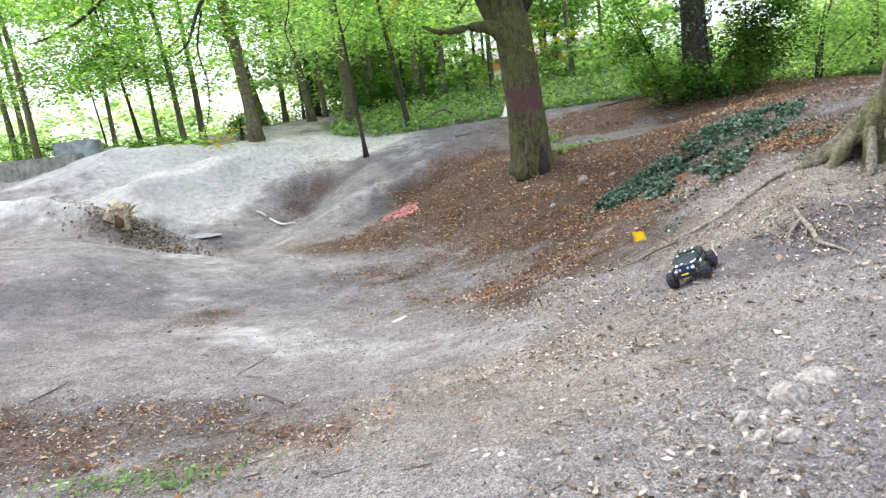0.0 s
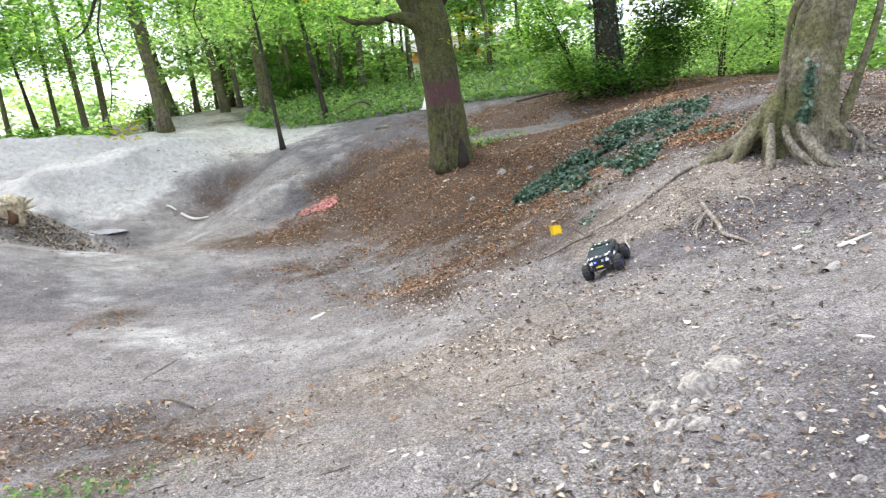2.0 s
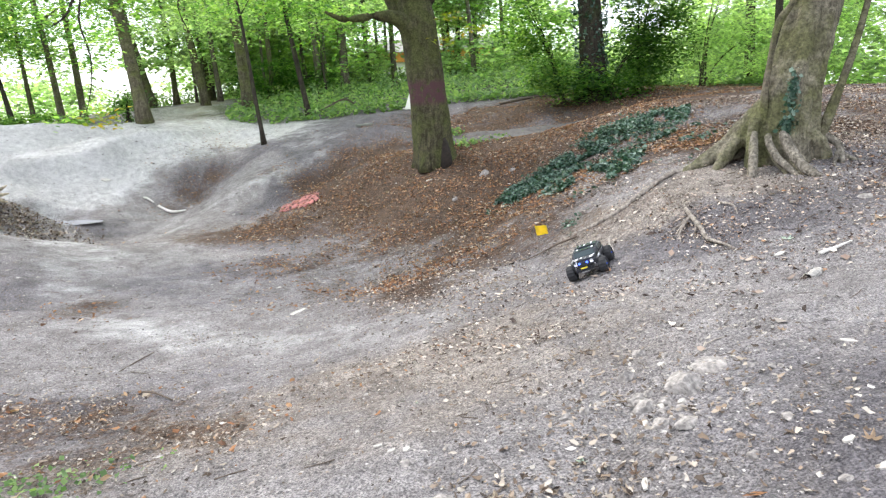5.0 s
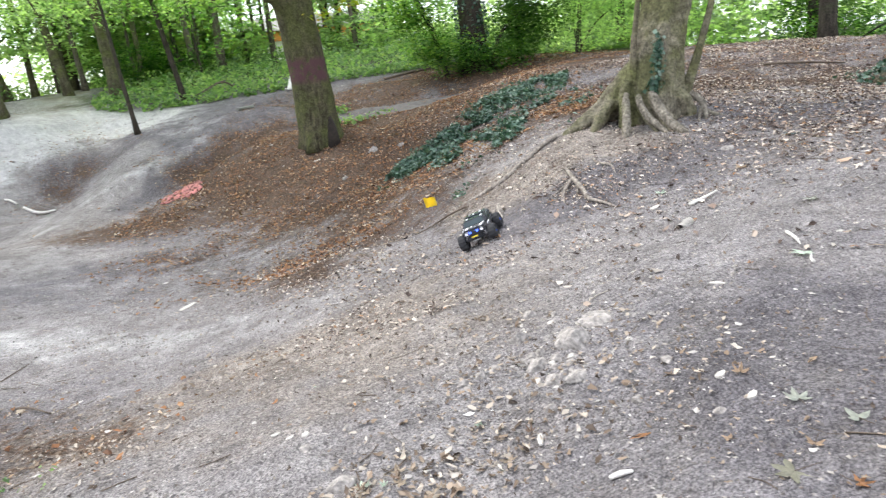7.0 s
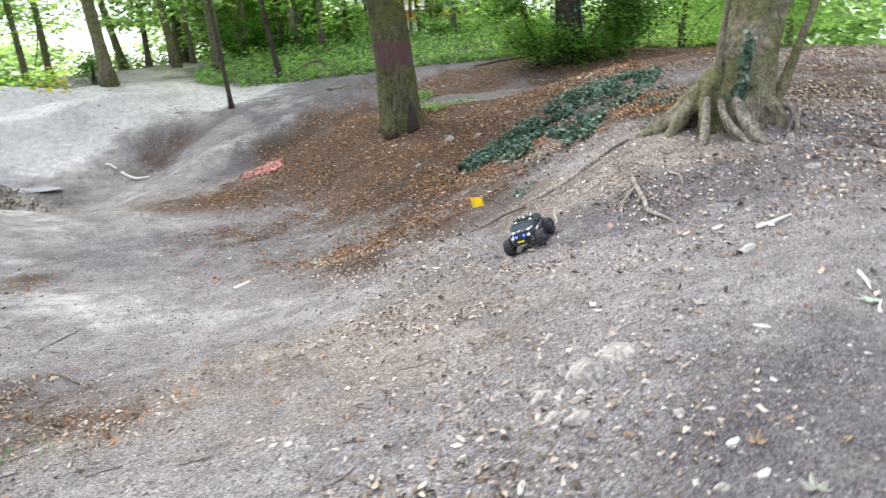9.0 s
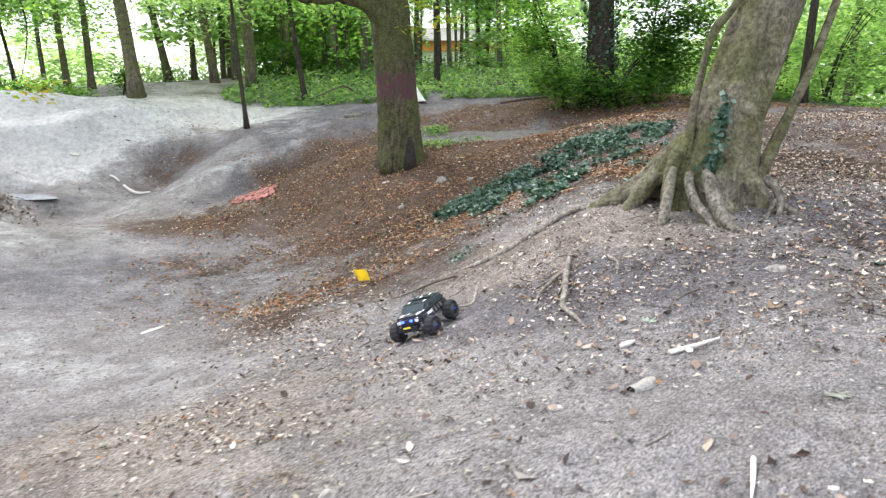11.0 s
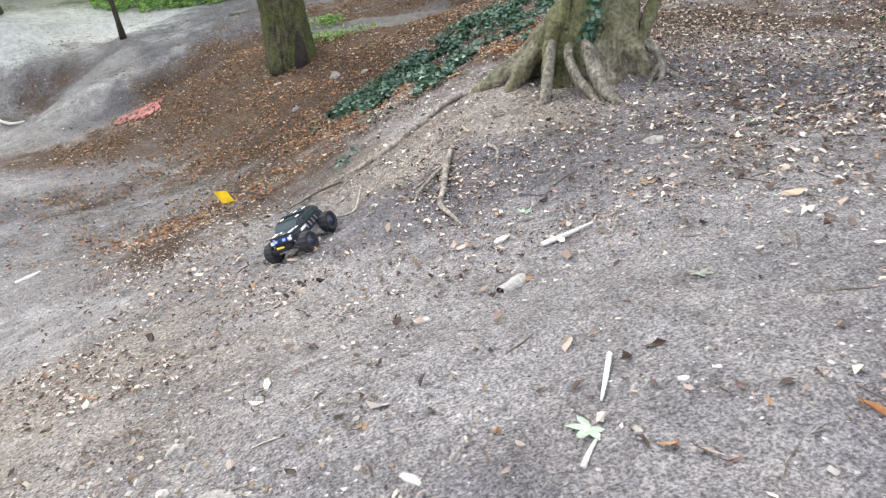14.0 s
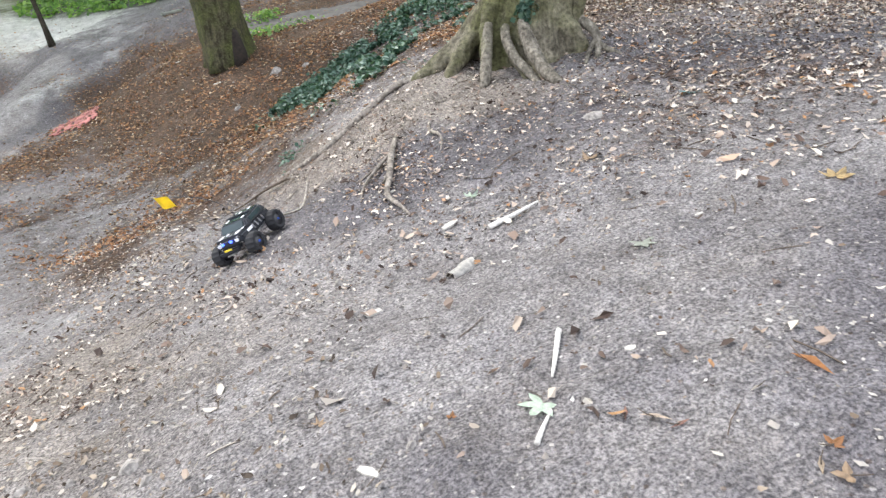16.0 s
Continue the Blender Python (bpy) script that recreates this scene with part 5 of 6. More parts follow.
def rock(name, x, y, sx, sy, sz, turn, material, label, category="stone", group="stones on the dirt", seed=0, sink=0.35):
    bm = bmesh.new()
    bmesh.ops.create_icosphere(bm, subdivisions=3 if sx > 0.04 else 2, radius=1.0)
    for v in bm.verts:
        p = v.co
        k = 1 + 0.28 * noise.noise(p * 1.3 + Vector((seed * 7.3, 0, 0))) + 0.12 * noise.noise(p * 3.4 + Vector((seed, 5, 0)))
        q = p * k
        for d in (Vector((0.6, 0.3, 0.74)), Vector((-0.5, 0.5, 0.7)), Vector((0.1, -0.8, 0.6)), Vector((0.9, -0.4, 0.1)), Vector((-0.9, -0.3, 0.2))):
            e = q.dot(d.normalized()) - 0.55
            if e > 0:
                q -= d.normalized() * e * 0.92
        v.co = Vector((q.x * sx, q.y * sy, q.z * sz))
    ob = part(name, bm, material)
    ob.matrix_world = pose(x, y, ground_at(x, y) + sz * 0.12, 4, -5, turn)
    return tagged(ob, label, category, group)


ROCKS = [  # x, y, half sizes, turn
    (1.78, 3.98, 0.16, 0.12, 0.09, 20), (1.50, 3.92, 0.11, 0.06, 0.045, 40), (1.56, 4.33, 0.09, 0.06, 0.065, 0), (2.02, 4.12, 0.17, 0.11, 0.02, 10), (1.50, 3.70, 0.09, 0.055, 0.035, 30), (1.58, 3.58, 0.10, 0.05, 0.025, 15), (1.66, 3.80, 0.05, 0.035, 0.03, 80),
    (0.22, 3.5, 0.11, 0.08, 0.055, 5), (1.80, 4.68, 0.07, 0.06, 0.045, 30), (1.9, 4.5, 0.05, 0.03, 0.03, 60), (1.3, 4.1, 0.05, 0.04, 0.025, 20), (2.88, 5.75, 0.05, 0.03, 0.03, 50), (2.78, 5.62, 0.06, 0.03, 0.02, 20),
    (1.08, 4.0, 0.06, 0.03, 0.02, 70), (1.35, 3.45, 0.05, 0.03, 0.025, 10), (0.1, 3.98, 0.06, 0.04, 0.03, 100), (0.35, 4.05, 0.045, 0.03, 0.02, 40), (1.85, 2.76, 0.045, 0.03, 0.02, 0),
]
for i, (x, y, sx, sy, sz, a) in enumerate(ROCKS):
    size = "large" if sx > 0.1 else "small"
    rock("stone", x, y, sx, sy, sz, a, STONE, "%s pale limestone half sunk in the dirt" % size, seed=i)
rubble = random.Random(77)
for i in range(90):
    a, d = rubble.uniform(0, 6.28), abs(rubble.gauss(0, 0.45))
    sx = 0.012 + 0.04 * rubble.random() ** 2
    rock("stone", 1.52 + 1.1 * d * math.cos(a), 4.05 + 1.2 * d * math.sin(a), sx, sx * rubble.uniform(0.5, 0.9), sx * rubble.uniform(0.4, 0.8), rubble.uniform(0, 180), STONE if i % 7 else CHALK, "small broken limestone lying in the rubble patch", group="rubble stones", seed=40 + i)
rock("stone", 3.04, 15.95, 0.17, 0.13, 0.14, 20, STONE, "rounded grey stone among brown leaves", seed=31, group="stones in the leaves")
rock("stone", 2.2, 15.2, 0.10, 0.08, 0.06, 60, STONE, "grey stone among brown leaves", seed=32, group="stones in the leaves")
rock("stone", 3.6, 15.5, 0.12, 0.08, 0.06, 0, STONE, "grey stone beside the ivy", seed=33, group="stones in the leaves")
rock("stone", 4.97, 6.5, 0.12, 0.075, 0.03, 0, STONE, "flat brown stone near the flared tree", seed=34)

rock("stone", -3.5, 25.7, 0.16, 0.12, 0.11, 10, CHALK, "white stone lying beside the sapling foot", seed=35, group="stones in the leaves")

CHALKS = [  # x, y, length, width, turn, what
    (-0.98, 9.72, 0.34, 0.12, 55, "long white chip lying in the hollow"), (3.0, 5.18, 0.095, 0.06, 10, "white triangular chip on the dirt"), (3.64, 5.87, 0.115, 0.055, 25, "white flat chip on the dirt"), (-2.82, 4.15, 0.14, 0.05, 35, "white long chip beside ivy sprigs"),
    (-0.05, 3.62, 0.055, 0.04, 0, "small white chip in the dirt"), (0.02, 3.53, 0.06, 0.035, 30, "small white chip in the dirt"), (0.1, 3.5, 0.05, 0.05, 60, "small white chip in the dirt"), (3.82, 4.0, 0.05, 0.035, 0, "small white chip on dark dirt"), (2.76, 3.92, 0.10, 0.045, -50, "white bent chip on the dirt"),
    (4.68, 4.82, 0.045, 0.03, 0, "small white chip on dark dirt"), (1.72, 2.07, 0.07, 0.045, 20, "small white chip in the dirt"), (2.001, 2.95, 0.07, 0.04, 20, "white chip beside a crumpled leaf"), (1.06, 2.60, 0.10, 0.04, 70, "white bent chip on the dirt"), (5.6, 6.4, 0.08, 0.03, 20, "white chip among fallen leaves"), (2.62, 4.66, 0.055, 0.02, 20, "small white chip on the dirt"),
    (1.87, 16.9, 0.15, 0.1, 0, "white scrap among brown leaves"), (2.35, 6.2, 0.05, 0.04, 0, "small white chip on the dirt"), (3.45, 6.75, 0.05, 0.04, 0, "small white chip near roots"), (7.7, 7.6, 0.12, 0.05, 10, "white chip among fallen leaves"), (-8.2, 24.4, 0.3, 0.2, 0, "pale stone slab on the jump face"),
]


def chalk_chip(x, y, ln, wd, turn, label, seed):
    bm = bmesh.new()
    r = random.Random(seed)
    out = [(-0.5, -0.2), (-0.1, -0.5), (0.45, -0.3), (0.5, 0.15), (0.05, 0.42), (-0.45, 0.3)]
    top = [bm.verts.new((u * ln * r.uniform(.8, 1.1), v * wd * r.uniform(.7, 1.2), 0.06 * wd + r.uniform(0, .10) * wd)) for u, v in out]
    bot = [bm.verts.new((v.co.x * 1.06, v.co.y * 1.06, -0.08 * wd)) for v in top]
    bm.faces.new(top)
    bm.faces.new(bot[::-1])
    for k in range(6):
        bm.faces.new((bot[k], bot[(k + 1) % 6], top[(k + 1) % 6], top[k]))
    ob = part("stone_chip", bm, CHALK)
    dx = (ground_at(x + 0.1, y) - ground_at(x - 0.1, y)) / 0.2
    dy = (ground_at(x, y + 0.1) - ground_at(x, y - 0.1)) / 0.2
    ob.matrix_world = Matrix.Translation((x, y, ground_at(x, y) + 0.004)) @ Vector((0, 0, 1)).rotation_difference(Vector((-dx, -dy, 1))).to_matrix().to_4x4() @ pose(0, 0, 0, 0, 0, turn)
    return tagged(ob, label, "stone chip", "white stone chips")


for i, (x, y, *rest) in enumerate(CHALKS):
    chalk_chip(*(world(x, y) if x < 2 else (x, y)), *rest, seed=i)


def stick(name, pts, radii, material, label, seed=0):
    o = Vector(pts[0])
    ob = part(name, tube([Vector(p) - o for p in smooth(pts)], [0.8 * v for v in smooth_r(radii, len(pts))], 9, 0.10, seed), material)
    ob.location = o
    return tagged(ob, label, "stick", "sticks")


g = on_ground
stick("stick", [g(3.66, 4.30, 0.012), g(3.58, 4.15, 0.012), g(3.50, 4.01, 0.008)], [0.016, 0.014, 0.006], WOOD_WHITE, "pale barkless stick on dark dirt", 1)
stick("stick", [g(3.42, 3.84, 0.006), g(3.36, 3.78, 0.008), g(3.31, 3.71, 0.008)], [0.006, 0.010, 0.014], WOOD_WHITE, "short pale stick under a leaf", 2)
stick("stick", [g(3.80, 5.57, 0.018), g(3.96, 5.60, 0.018), g(4.14, 5.63, 0.012)], [0.022, 0.018, 0.008], WOOD_WHITE, "pale barkless stick on the dirt", 3)
stick("stick", [g(2.74, 8.70, 0.03), g(2.5, 8.77, 0.05), g(2.25, 8.83, 0.03), g(2.05, 8.88, 0.012)], [0.016, 0.015, 0.011, 0.005], WOOD_DARK, "long dark twig below the bank", 5)
stick("stick", [g(2.9, 7.98, 0.13), g(2.86, 7.9, 0.05), g(2.78, 7.6, 0.012), g(2.55, 7.5, 0.012), g(2.36, 7.5, 0.008)], [0.016, 0.012, 0.012, 0.011, 0.006], WOOD_PALE, "forked pale twig standing from the slope", 6)
stick("stick", [g(*world(-6.35, 23.3), 0.04), g(*world(-5.9, 23.0), 0.05), g(*world(-5.38, 22.75), 0.03)], [0.05, 0.055, 0.04], WOOD_WHITE, "white barkless branch below the jump", 7)
stick("stick", [g(*world(-6.9, 23.7), 0.03), g(*world(-6.75, 23.65), 0.04), g(*world(-6.55, 23.5), 0.03)], [0.04, 0.045, 0.03], WOOD_WHITE, "short white branch below the jump", 8)
stick("stick", [g(*world(-2.61, 7.16), 0.01), g(*world(-2.55, 7.6), 0.012), g(*world(-2.48, 7.97), 0.008)], [0.006, 0.008, 0.005], WOOD_DARK, "thin dark twig on the dirt", 9)
stick("stick", [g(*world(-4.38, 6.3), 0.012), g(*world(-4.35, 6.7), 0.02), g(*world(-4.4, 7.0), 0.012)], [0.01, 0.012, 0.007], WOOD_DARK, "thin dark twig on dead leaves", 10)
stick("stick", [g(*world(-2.15, 6.25), 0.012), g(*world(-1.95, 6.0), 0.03), g(*world(-1.72, 5.74), 0.012)], [0.012, 0.014, 0.008], WOOD_DARK, "dark bent twig on the dirt", 11)
stick("stick", [g(9.1, 10.6, 0.03), g(9.6, 10.3, 0.05), g(10.3, 10.0, 0.03)], [0.02, 0.028, 0.012], WOOD_DARK, "dark branch on the leafy bank", 12)
stick("stick", [g(1.25, 2.70, 0.012), g(1.29, 2.68, 0.016), g(1.33, 2.65, 0.01)], [0.012, 0.016, 0.008], WOOD_WHITE, "short white stick on the dirt", 13)
stick("stick", [on_ground(*world(0.6, 33.0), 0.05), on_ground(*world(0.0, 32.5), 0.5), on_ground(*world(-1.0, 32.0), 0.25), on_ground(*world(-2.0, 31.8), 0.02)], [0.05, 0.045, 0.035, 0.02], WOOD_DARK, "fallen dark branch in the undergrowth", 14)
stick("stick", [g(*world(6.2, 27.6), 0.04), g(*world(7.4, 27.4), 0.10), g(*world(8.4, 27.3), 0.05)], [0.05, 0.06, 0.04], WOOD_DARK, "fallen dark branch near the ivy tree", 15)


def bark_curl(x, y, length, radius, turn, label):
    """A flake of pale bark rolled into an open gutter, its hollow side down."""
    t = thing("bark_piece", (x, y, ground_at(x, y)), label, "bark")
    outer, inner = bmesh.new(), bmesh.new()
    for bm, k in ((outer, 1.0), (inner, 0.86)):
        rows = []
        for i in range(7):
            f = i / 6 - 0.5
            r = radius * k * (1.05 + 0.35 * f + 0.08 * math.sin(9 * f))
            rows.append([bm.verts.new((f * length * (1 + 0.06 * math.sin(5 * a)), math.cos(a) * r, math.sin(a) * r * 0.95)) for a in [math.pi * (j / 9 * 1.1 - 0.05) for j in range(10)]])
        for p, q in zip(rows, rows[1:]):
            for j in range(9):
                bm.faces.new((p[j], q[j], q[j + 1], p[j + 1]) if k == 1.0 else (p[j + 1], q[j + 1], q[j], p[j]))
        bmesh.ops.solidify(bm, geom=bm.faces[:], thickness=0.003)
    part("outer_bark", outer, WOOD_WHITE, t)
    part("inner_bark", inner, WOOD_DARK, t, "dark brown inner side")
    t.rotation_euler = (0, radians(-6), radians(turn))
    return t


bark_curl(3.53, 5.28, 0.17, 0.042, 24, "curled flake of pale bark lying on the dirt")


def lobed_leaf(x, y, size, turn, colour, label, curl=0.15, lobes=5, seed=0):
    """A single fallen leaf: pointed lobes round a stem, raised and curled at the tips."""
    r = random.Random(seed)
    t = thing("fallen_leaf", (x, y, ground_at(x, y) + 0.006), label, "leaf", "single fallen leaves")
    bm = bmesh.new()
    c = bm.verts.new((0, 0, 0.004))
    ring = []
    span = 4.6 if lobes > 1 else 6.28
    for i in range(lobes * 4 + 1):
        f = i / (lobes * 4)
        a = -span / 2 + span * f
        k = 1 - abs(2 * (f * lobes % 1) - 1) if lobes > 1 else 1
        reach = (0.47 + 0.53 * k ** 1.2) * (0.6 + 0.4 * math.cos(a * 0.55)) if lobes > 1 else (0.5 + 0.5 * abs(math.cos(a)) ** 0.8) * (1 if abs(math.cos(a)) > .7 else 0.75)
        d = size * 0.55 * reach * r.uniform(0.9, 1.08)
        ring.append(bm.verts.new((math.cos(a) * d, math.sin(a) * d * (1 if lobes > 1 else 0.6), 0.003 + curl * d * (k if lobes > 1 else abs(math.sin(a))) * r.uniform(0.3, 1.0))))
    for a, b in zip(ring, ring[1:]):
        bm.faces.new((c, a, b))
    bmesh.ops.solidify(bm, geom=bm.faces[:], thickness=0.0012)
    blade = part("blade", bm, plain("leaf_" + colour[0], colour[1], 0.7, 0, 0.2, 60, 0.3, 0.002), t)
    part("leaf_stem", tube([(0, 0, 0.004), (-0.3 * size, 0.02 * size, 0.008), (-0.62 * size, 0.1 * size, 0.02)], [0.0022, 0.0018, 0.0015], 6), WOOD_PALE if colour[0] == "silver" else WOOD_DARK, t)
    t.rotation_euler = (0, 0, radians(turn))
    return t


SILVER, ORANGE, BUFF, GREENISH = ("silver", (0.56, 0.64, 0.52)), ("orange", (0.34, 0.17, 0.075)), ("buff", (0.40, 0.29, 0.19)), ("green", (0.40, 0.415, 0.345))
lobed_leaf(3.41, 3.89, 0.175, 215, SILVER, "pale silvery underside of a lobed maple leaf", 0.12, 5, 1)
lobed_leaf(4.31, 4.74, 0.15, 260, GREENISH, "pale green lobed leaf on dark dirt", 0.2, 5, 2)
lobed_leaf(4.22, 3.55, 0.15, -80, ("rust", (0.44, 0.21, 0.08)), "curled orange-brown leaf on dark dirt", 0.8, 1, 3)
lobed_leaf(5.31, 4.62, 0.18, 20, ("yellow", (0.50, 0.37, 0.19)), "curled yellow-brown leaf on the dirt", 0.4, 5, 4)
lobed_leaf(3.68, 3.60, 0.10, -40, ("bleached", (0.56, 0.46, 0.36)), "crumpled bleached leaf on dark dirt", 0.5, 1, 5)
lobed_leaf(3.61, 3.67, 0.075, 60, ("red_brown", (0.27, 0.15, 0.115)), "flat red-brown leaf scrap on dark dirt", 0.1, 1, 31)
lobed_leaf(3.73, 3.54, 0.075, 10, ("red_brown", (0.27, 0.15, 0.115)), "flat red-brown leaf scrap on dark dirt", 0.1, 1, 32)
lobed_leaf(3.86, 6.1, 0.13, 30, SILVER, "pale curled leaf on the slope", 0.5, 5, 6)
lobed_leaf(4.6, 5.85, 0.14, 100, BUFF, "grey curled leaf on the dirt", 0.6, 3, 7)
lobed_leaf(5.67, 6.36, 0.16, 200, ("teal", (0.16, 0.26, 0.25)), "dull blue-green leaf on the dirt", 0.3, 5, 8)
lobed_leaf(4.02, 3.24, 0.075, 10, ORANGE, "small orange leaf on dark dirt", 0.4, 3, 9)
lobed_leaf(3.98, 3.14, 0.085, 150, BUFF, "torn buff leaf on dark dirt", 0.4, 3, 10)
lobed_leaf(3.1, 4.02, 0.05, 60, ORANGE, "small orange leaf scrap on the dirt", 0.6, 3, 11)
lobed_leaf(2.62, 4.34, 0.075, 40, BUFF, "small buff leaf on the dirt", 0.4, 5, 12)
lobed_leaf(2.07, 2.55, 0.13, 70, GREENISH, "pale grey-green torn leaf on dark dirt", 0.3, 5, 13)
lobed_leaf(1.70, 2.19, 0.17, 180, ("grey_green", (0.27, 0.26, 0.19)), "large dull grey-green maple leaf on the dirt", 0.2, 5, 14)
lobed_leaf(1.51, 2.87, 0.11, 0, ORANGE, "long yellow-brown leaf on the dirt", 0.2, 1, 15)
lobed_leaf(2.10, 2.29, 0.12, 90, GREENISH, "pale grey curled leaf on the dirt", 0.4, 3, 16)
lobed_leaf(1.71, 2.54, 0.06, 120, BUFF, "small buff leaf on the dirt", 0.4, 3, 17)
lobed_leaf(2.37, 2.78, 0.10, 20, BUFF, "buff curled leaf on the dirt", 0.4, 1, 18)
lobed_leaf(1.88, 2.28, 0.08, 220, BUFF, "small crumpled buff leaf on the dirt", 0.6, 5, 19)
lobed_leaf(1.79, 2.01, 0.09, 320, ORANGE, "orange-brown torn leaf on the dirt", 0.4, 5, 20)
lobed_leaf(2.07, 2.90, 0.10, 45, BUFF, "grey-brown crumpled leaf on the dirt", 0.7, 5, 21)
lobed_leaf(2.43, 2.38, 0.11, 150, BUFF, "broken buff leaf on the dirt", 0.5, 5, 22)

PILE = [SILVER, ("buff", (0.42, 0.34, 0.25)), ("buff", (0.42, 0.34, 0.25)), ("pale", (0.46, 0.41, 0.35)), ("pale", (0.46, 0.41, 0.35)), ("brown", (0.24, 0.16, 0.11))]
heap = random.Random(88)
for i in range(30):
    tint = heap.choice(PILE)
    shade = {"silver": "pale silvery", "orange": "orange-brown", "buff": "buff", "brown": "dark brown", "pale": "bleached pale"}[tint[0]]
    lobed_leaf(0.66 + heap.gauss(0, 0.24), 3.28 + heap.gauss(0, 0.16), heap.uniform(0.05, 0.105), heap.uniform(0, 360), tint, "%s crumpled leaf in a loose pile" % shade, heap.uniform(0.4, 0.9), heap.choice((3, 5, 5)), 100 + i)
for i in range(16):
    tint = heap.choice(PILE)
    shade = {"silver": "pale silvery", "orange": "orange-brown", "buff": "buff", "brown": "dark brown", "pale": "bleached pale"}[tint[0]]
    lobed_leaf(heap.uniform(-0.2, 5.2), heap.uniform(2.3, 6.4), heap.uniform(0.045, 0.075), heap.uniform(0, 360), tint, "%s curled leaf lying on bare dirt" % shade, heap.uniform(0.4, 0.9), heap.choice((1, 1, 3)), 200 + i)

# ---- scraps, stump, puddle, concrete ----


def red_sheet():
    bm = bmesh.new()
    nx, ny = 40, 20
    grid = []
    for j in range(ny + 1):
        row = []
        for i in range(nx + 1):
            u, v = i / nx * 2 - 1, j / ny * 2 - 1
            px, py = -1.39 + u * 0.60 - 0.10 * v, 18.9 + u * 0.28 + v * 0.62
            n1 = noise.noise(Vector((u * 2.2, v * 2.2, 3)))
            e = math.hypot(u, v) + 0.35 * noise.noise(Vector((u * 1.6, v * 1.6, 9)))
            row.append((bm.verts.new((px, py, ground_at(px, py) + 0.015 + 0.05 * abs(n1))), e))
        grid.append(row)
    for j in range(ny):
        for i in range(nx):
            c = (grid[j][i], grid[j][i + 1], grid[j + 1][i + 1], grid[j + 1][i])
            if all(e < 0.92 for _, e in c) and noise.noise(Vector((i * 0.42, j * 0.8, 2))) > -0.2:
                bm.faces.new([v for v, _ in c])
    bmesh.ops.delete(bm, geom=[v for v in bm.verts if not v.link_faces], context="VERTS")
    bmesh.ops.solidify(bm, geom=bm.faces[:], thickness=0.004)
    for f in bm.faces:
        f.smooth = True
    return tagged(part("plastic_sheet", bm, plain("faded_red_plastic", (0.30, 0.095, 0.085), 0.7, 0, 0.65, 7, 0.8, 0.03)), "crumpled faded red plastic sheet in the hollow", "plastic sheet")


red_sheet()


def tree_stump():
    x, y = world(-9.5, 19.2)
    t = thing("tree_stump", (x, y, ground_at(x, y) - 0.1), "upturned pale root stump with broken roots", "stump")
    wood = plain("weathered_root_wood", (0.40, 0.34, 0.24), 0.95, 0, 0.65, 9, 1.0, 0.05)
    part("stump_core", tube([(0, 0, 0), (0.05, 0, 0.2), (-0.08, -0.05, 0.42), (0.05, -0.1, 0.6), (-0.1, -0.1, 0.72)], [0.3, 0.22, 0.3, 0.22, 0.08], 18, 0.9, 3), wood, t)
    part("rotten_heart", tube([(0.05, -0.22, 0.05), (0.1, -0.27, 0.22), (0.02, -0.27, 0.42)], [0.12, 0.11, 0.03], 10, 0.6, 5), plain("rotten_heartwood", (0.10, 0.05, 0.025), 0.95), t, "dark rotten heart of the stump")
    for k in range(17):
        a = k * 0.39 + 0.2
        r = random.Random(k)
        e = Vector((math.cos(a) * r.uniform(.3, .62), math.sin(a) * r.uniform(.2, .5), r.uniform(0.12, 0.8)))
        part("broken_root", tube(smooth([Vector((e.x * .3, e.y * .3, 0.38)), e * 0.7 + Vector((0, 0, 0.1)), e]), smooth_r([0.08, 0.045, 0.012], 3), 7, 0.25, k), wood, t)


tree_stump()
rng = np.random.default_rng(121)
x, y = world(rng.normal(-9.0, 0.8, 1900), rng.normal(19.2, 0.6, 1900))
pile = add_leaves("debris", np.stack([x, y, height(x, y) + 0.02 + 0.05 * rng.random(1900)], -1), 0.085, rng, BITS, flat=0.6)
tagged(pile, "brown twigs and leaves heaped round the stump", "debris", kind="stuff")


def puddle():
    bm = bmesh.new()
    c = bm.verts.new((0, 0, 0))
    ring = []
    for k in range(40):
        a = 2 * math.pi * k / 40
        d = 1 + 0.3 * noise.noise(Vector((math.cos(a) * 1.4, math.sin(a) * 1.4, 4)))
        ring.append(bm.verts.new((math.cos(a) * 1.0 * d, math.sin(a) * 0.6 * d, 0)))
    for k in range(40):
        bm.faces.new((c, ring[k], ring[(k + 1) % 40]))
    m, n, l, b = mat("puddle_water")
    # The bright bluish base colour stands in for the sky's reflection.
    b.inputs["Base Color"].default_value = (0.36, 0.375, 0.41, 1)
    b.inputs["Roughness"].default_value = 0.06
    bump(n, l, b, noise_tex(n, l, 3, 2, 0.5, n.new("ShaderNodeTexCoord").outputs["Object"]), 0.05, 0.01)
    ob = part("puddle", bm, m)
    ob.matrix_world = pose(-8.1, 20.6, PUDDLE_Z, 0, 0, -15)
    return tagged(ob, "shallow muddy puddle below the jump", "puddle", kind="structure")


puddle()


BLOCK_PAINT = plain("faded_blue_green_paint", (0.20, 0.235, 0.235), 0.9, 0, 0.5, 3, 0.4, 0.02)


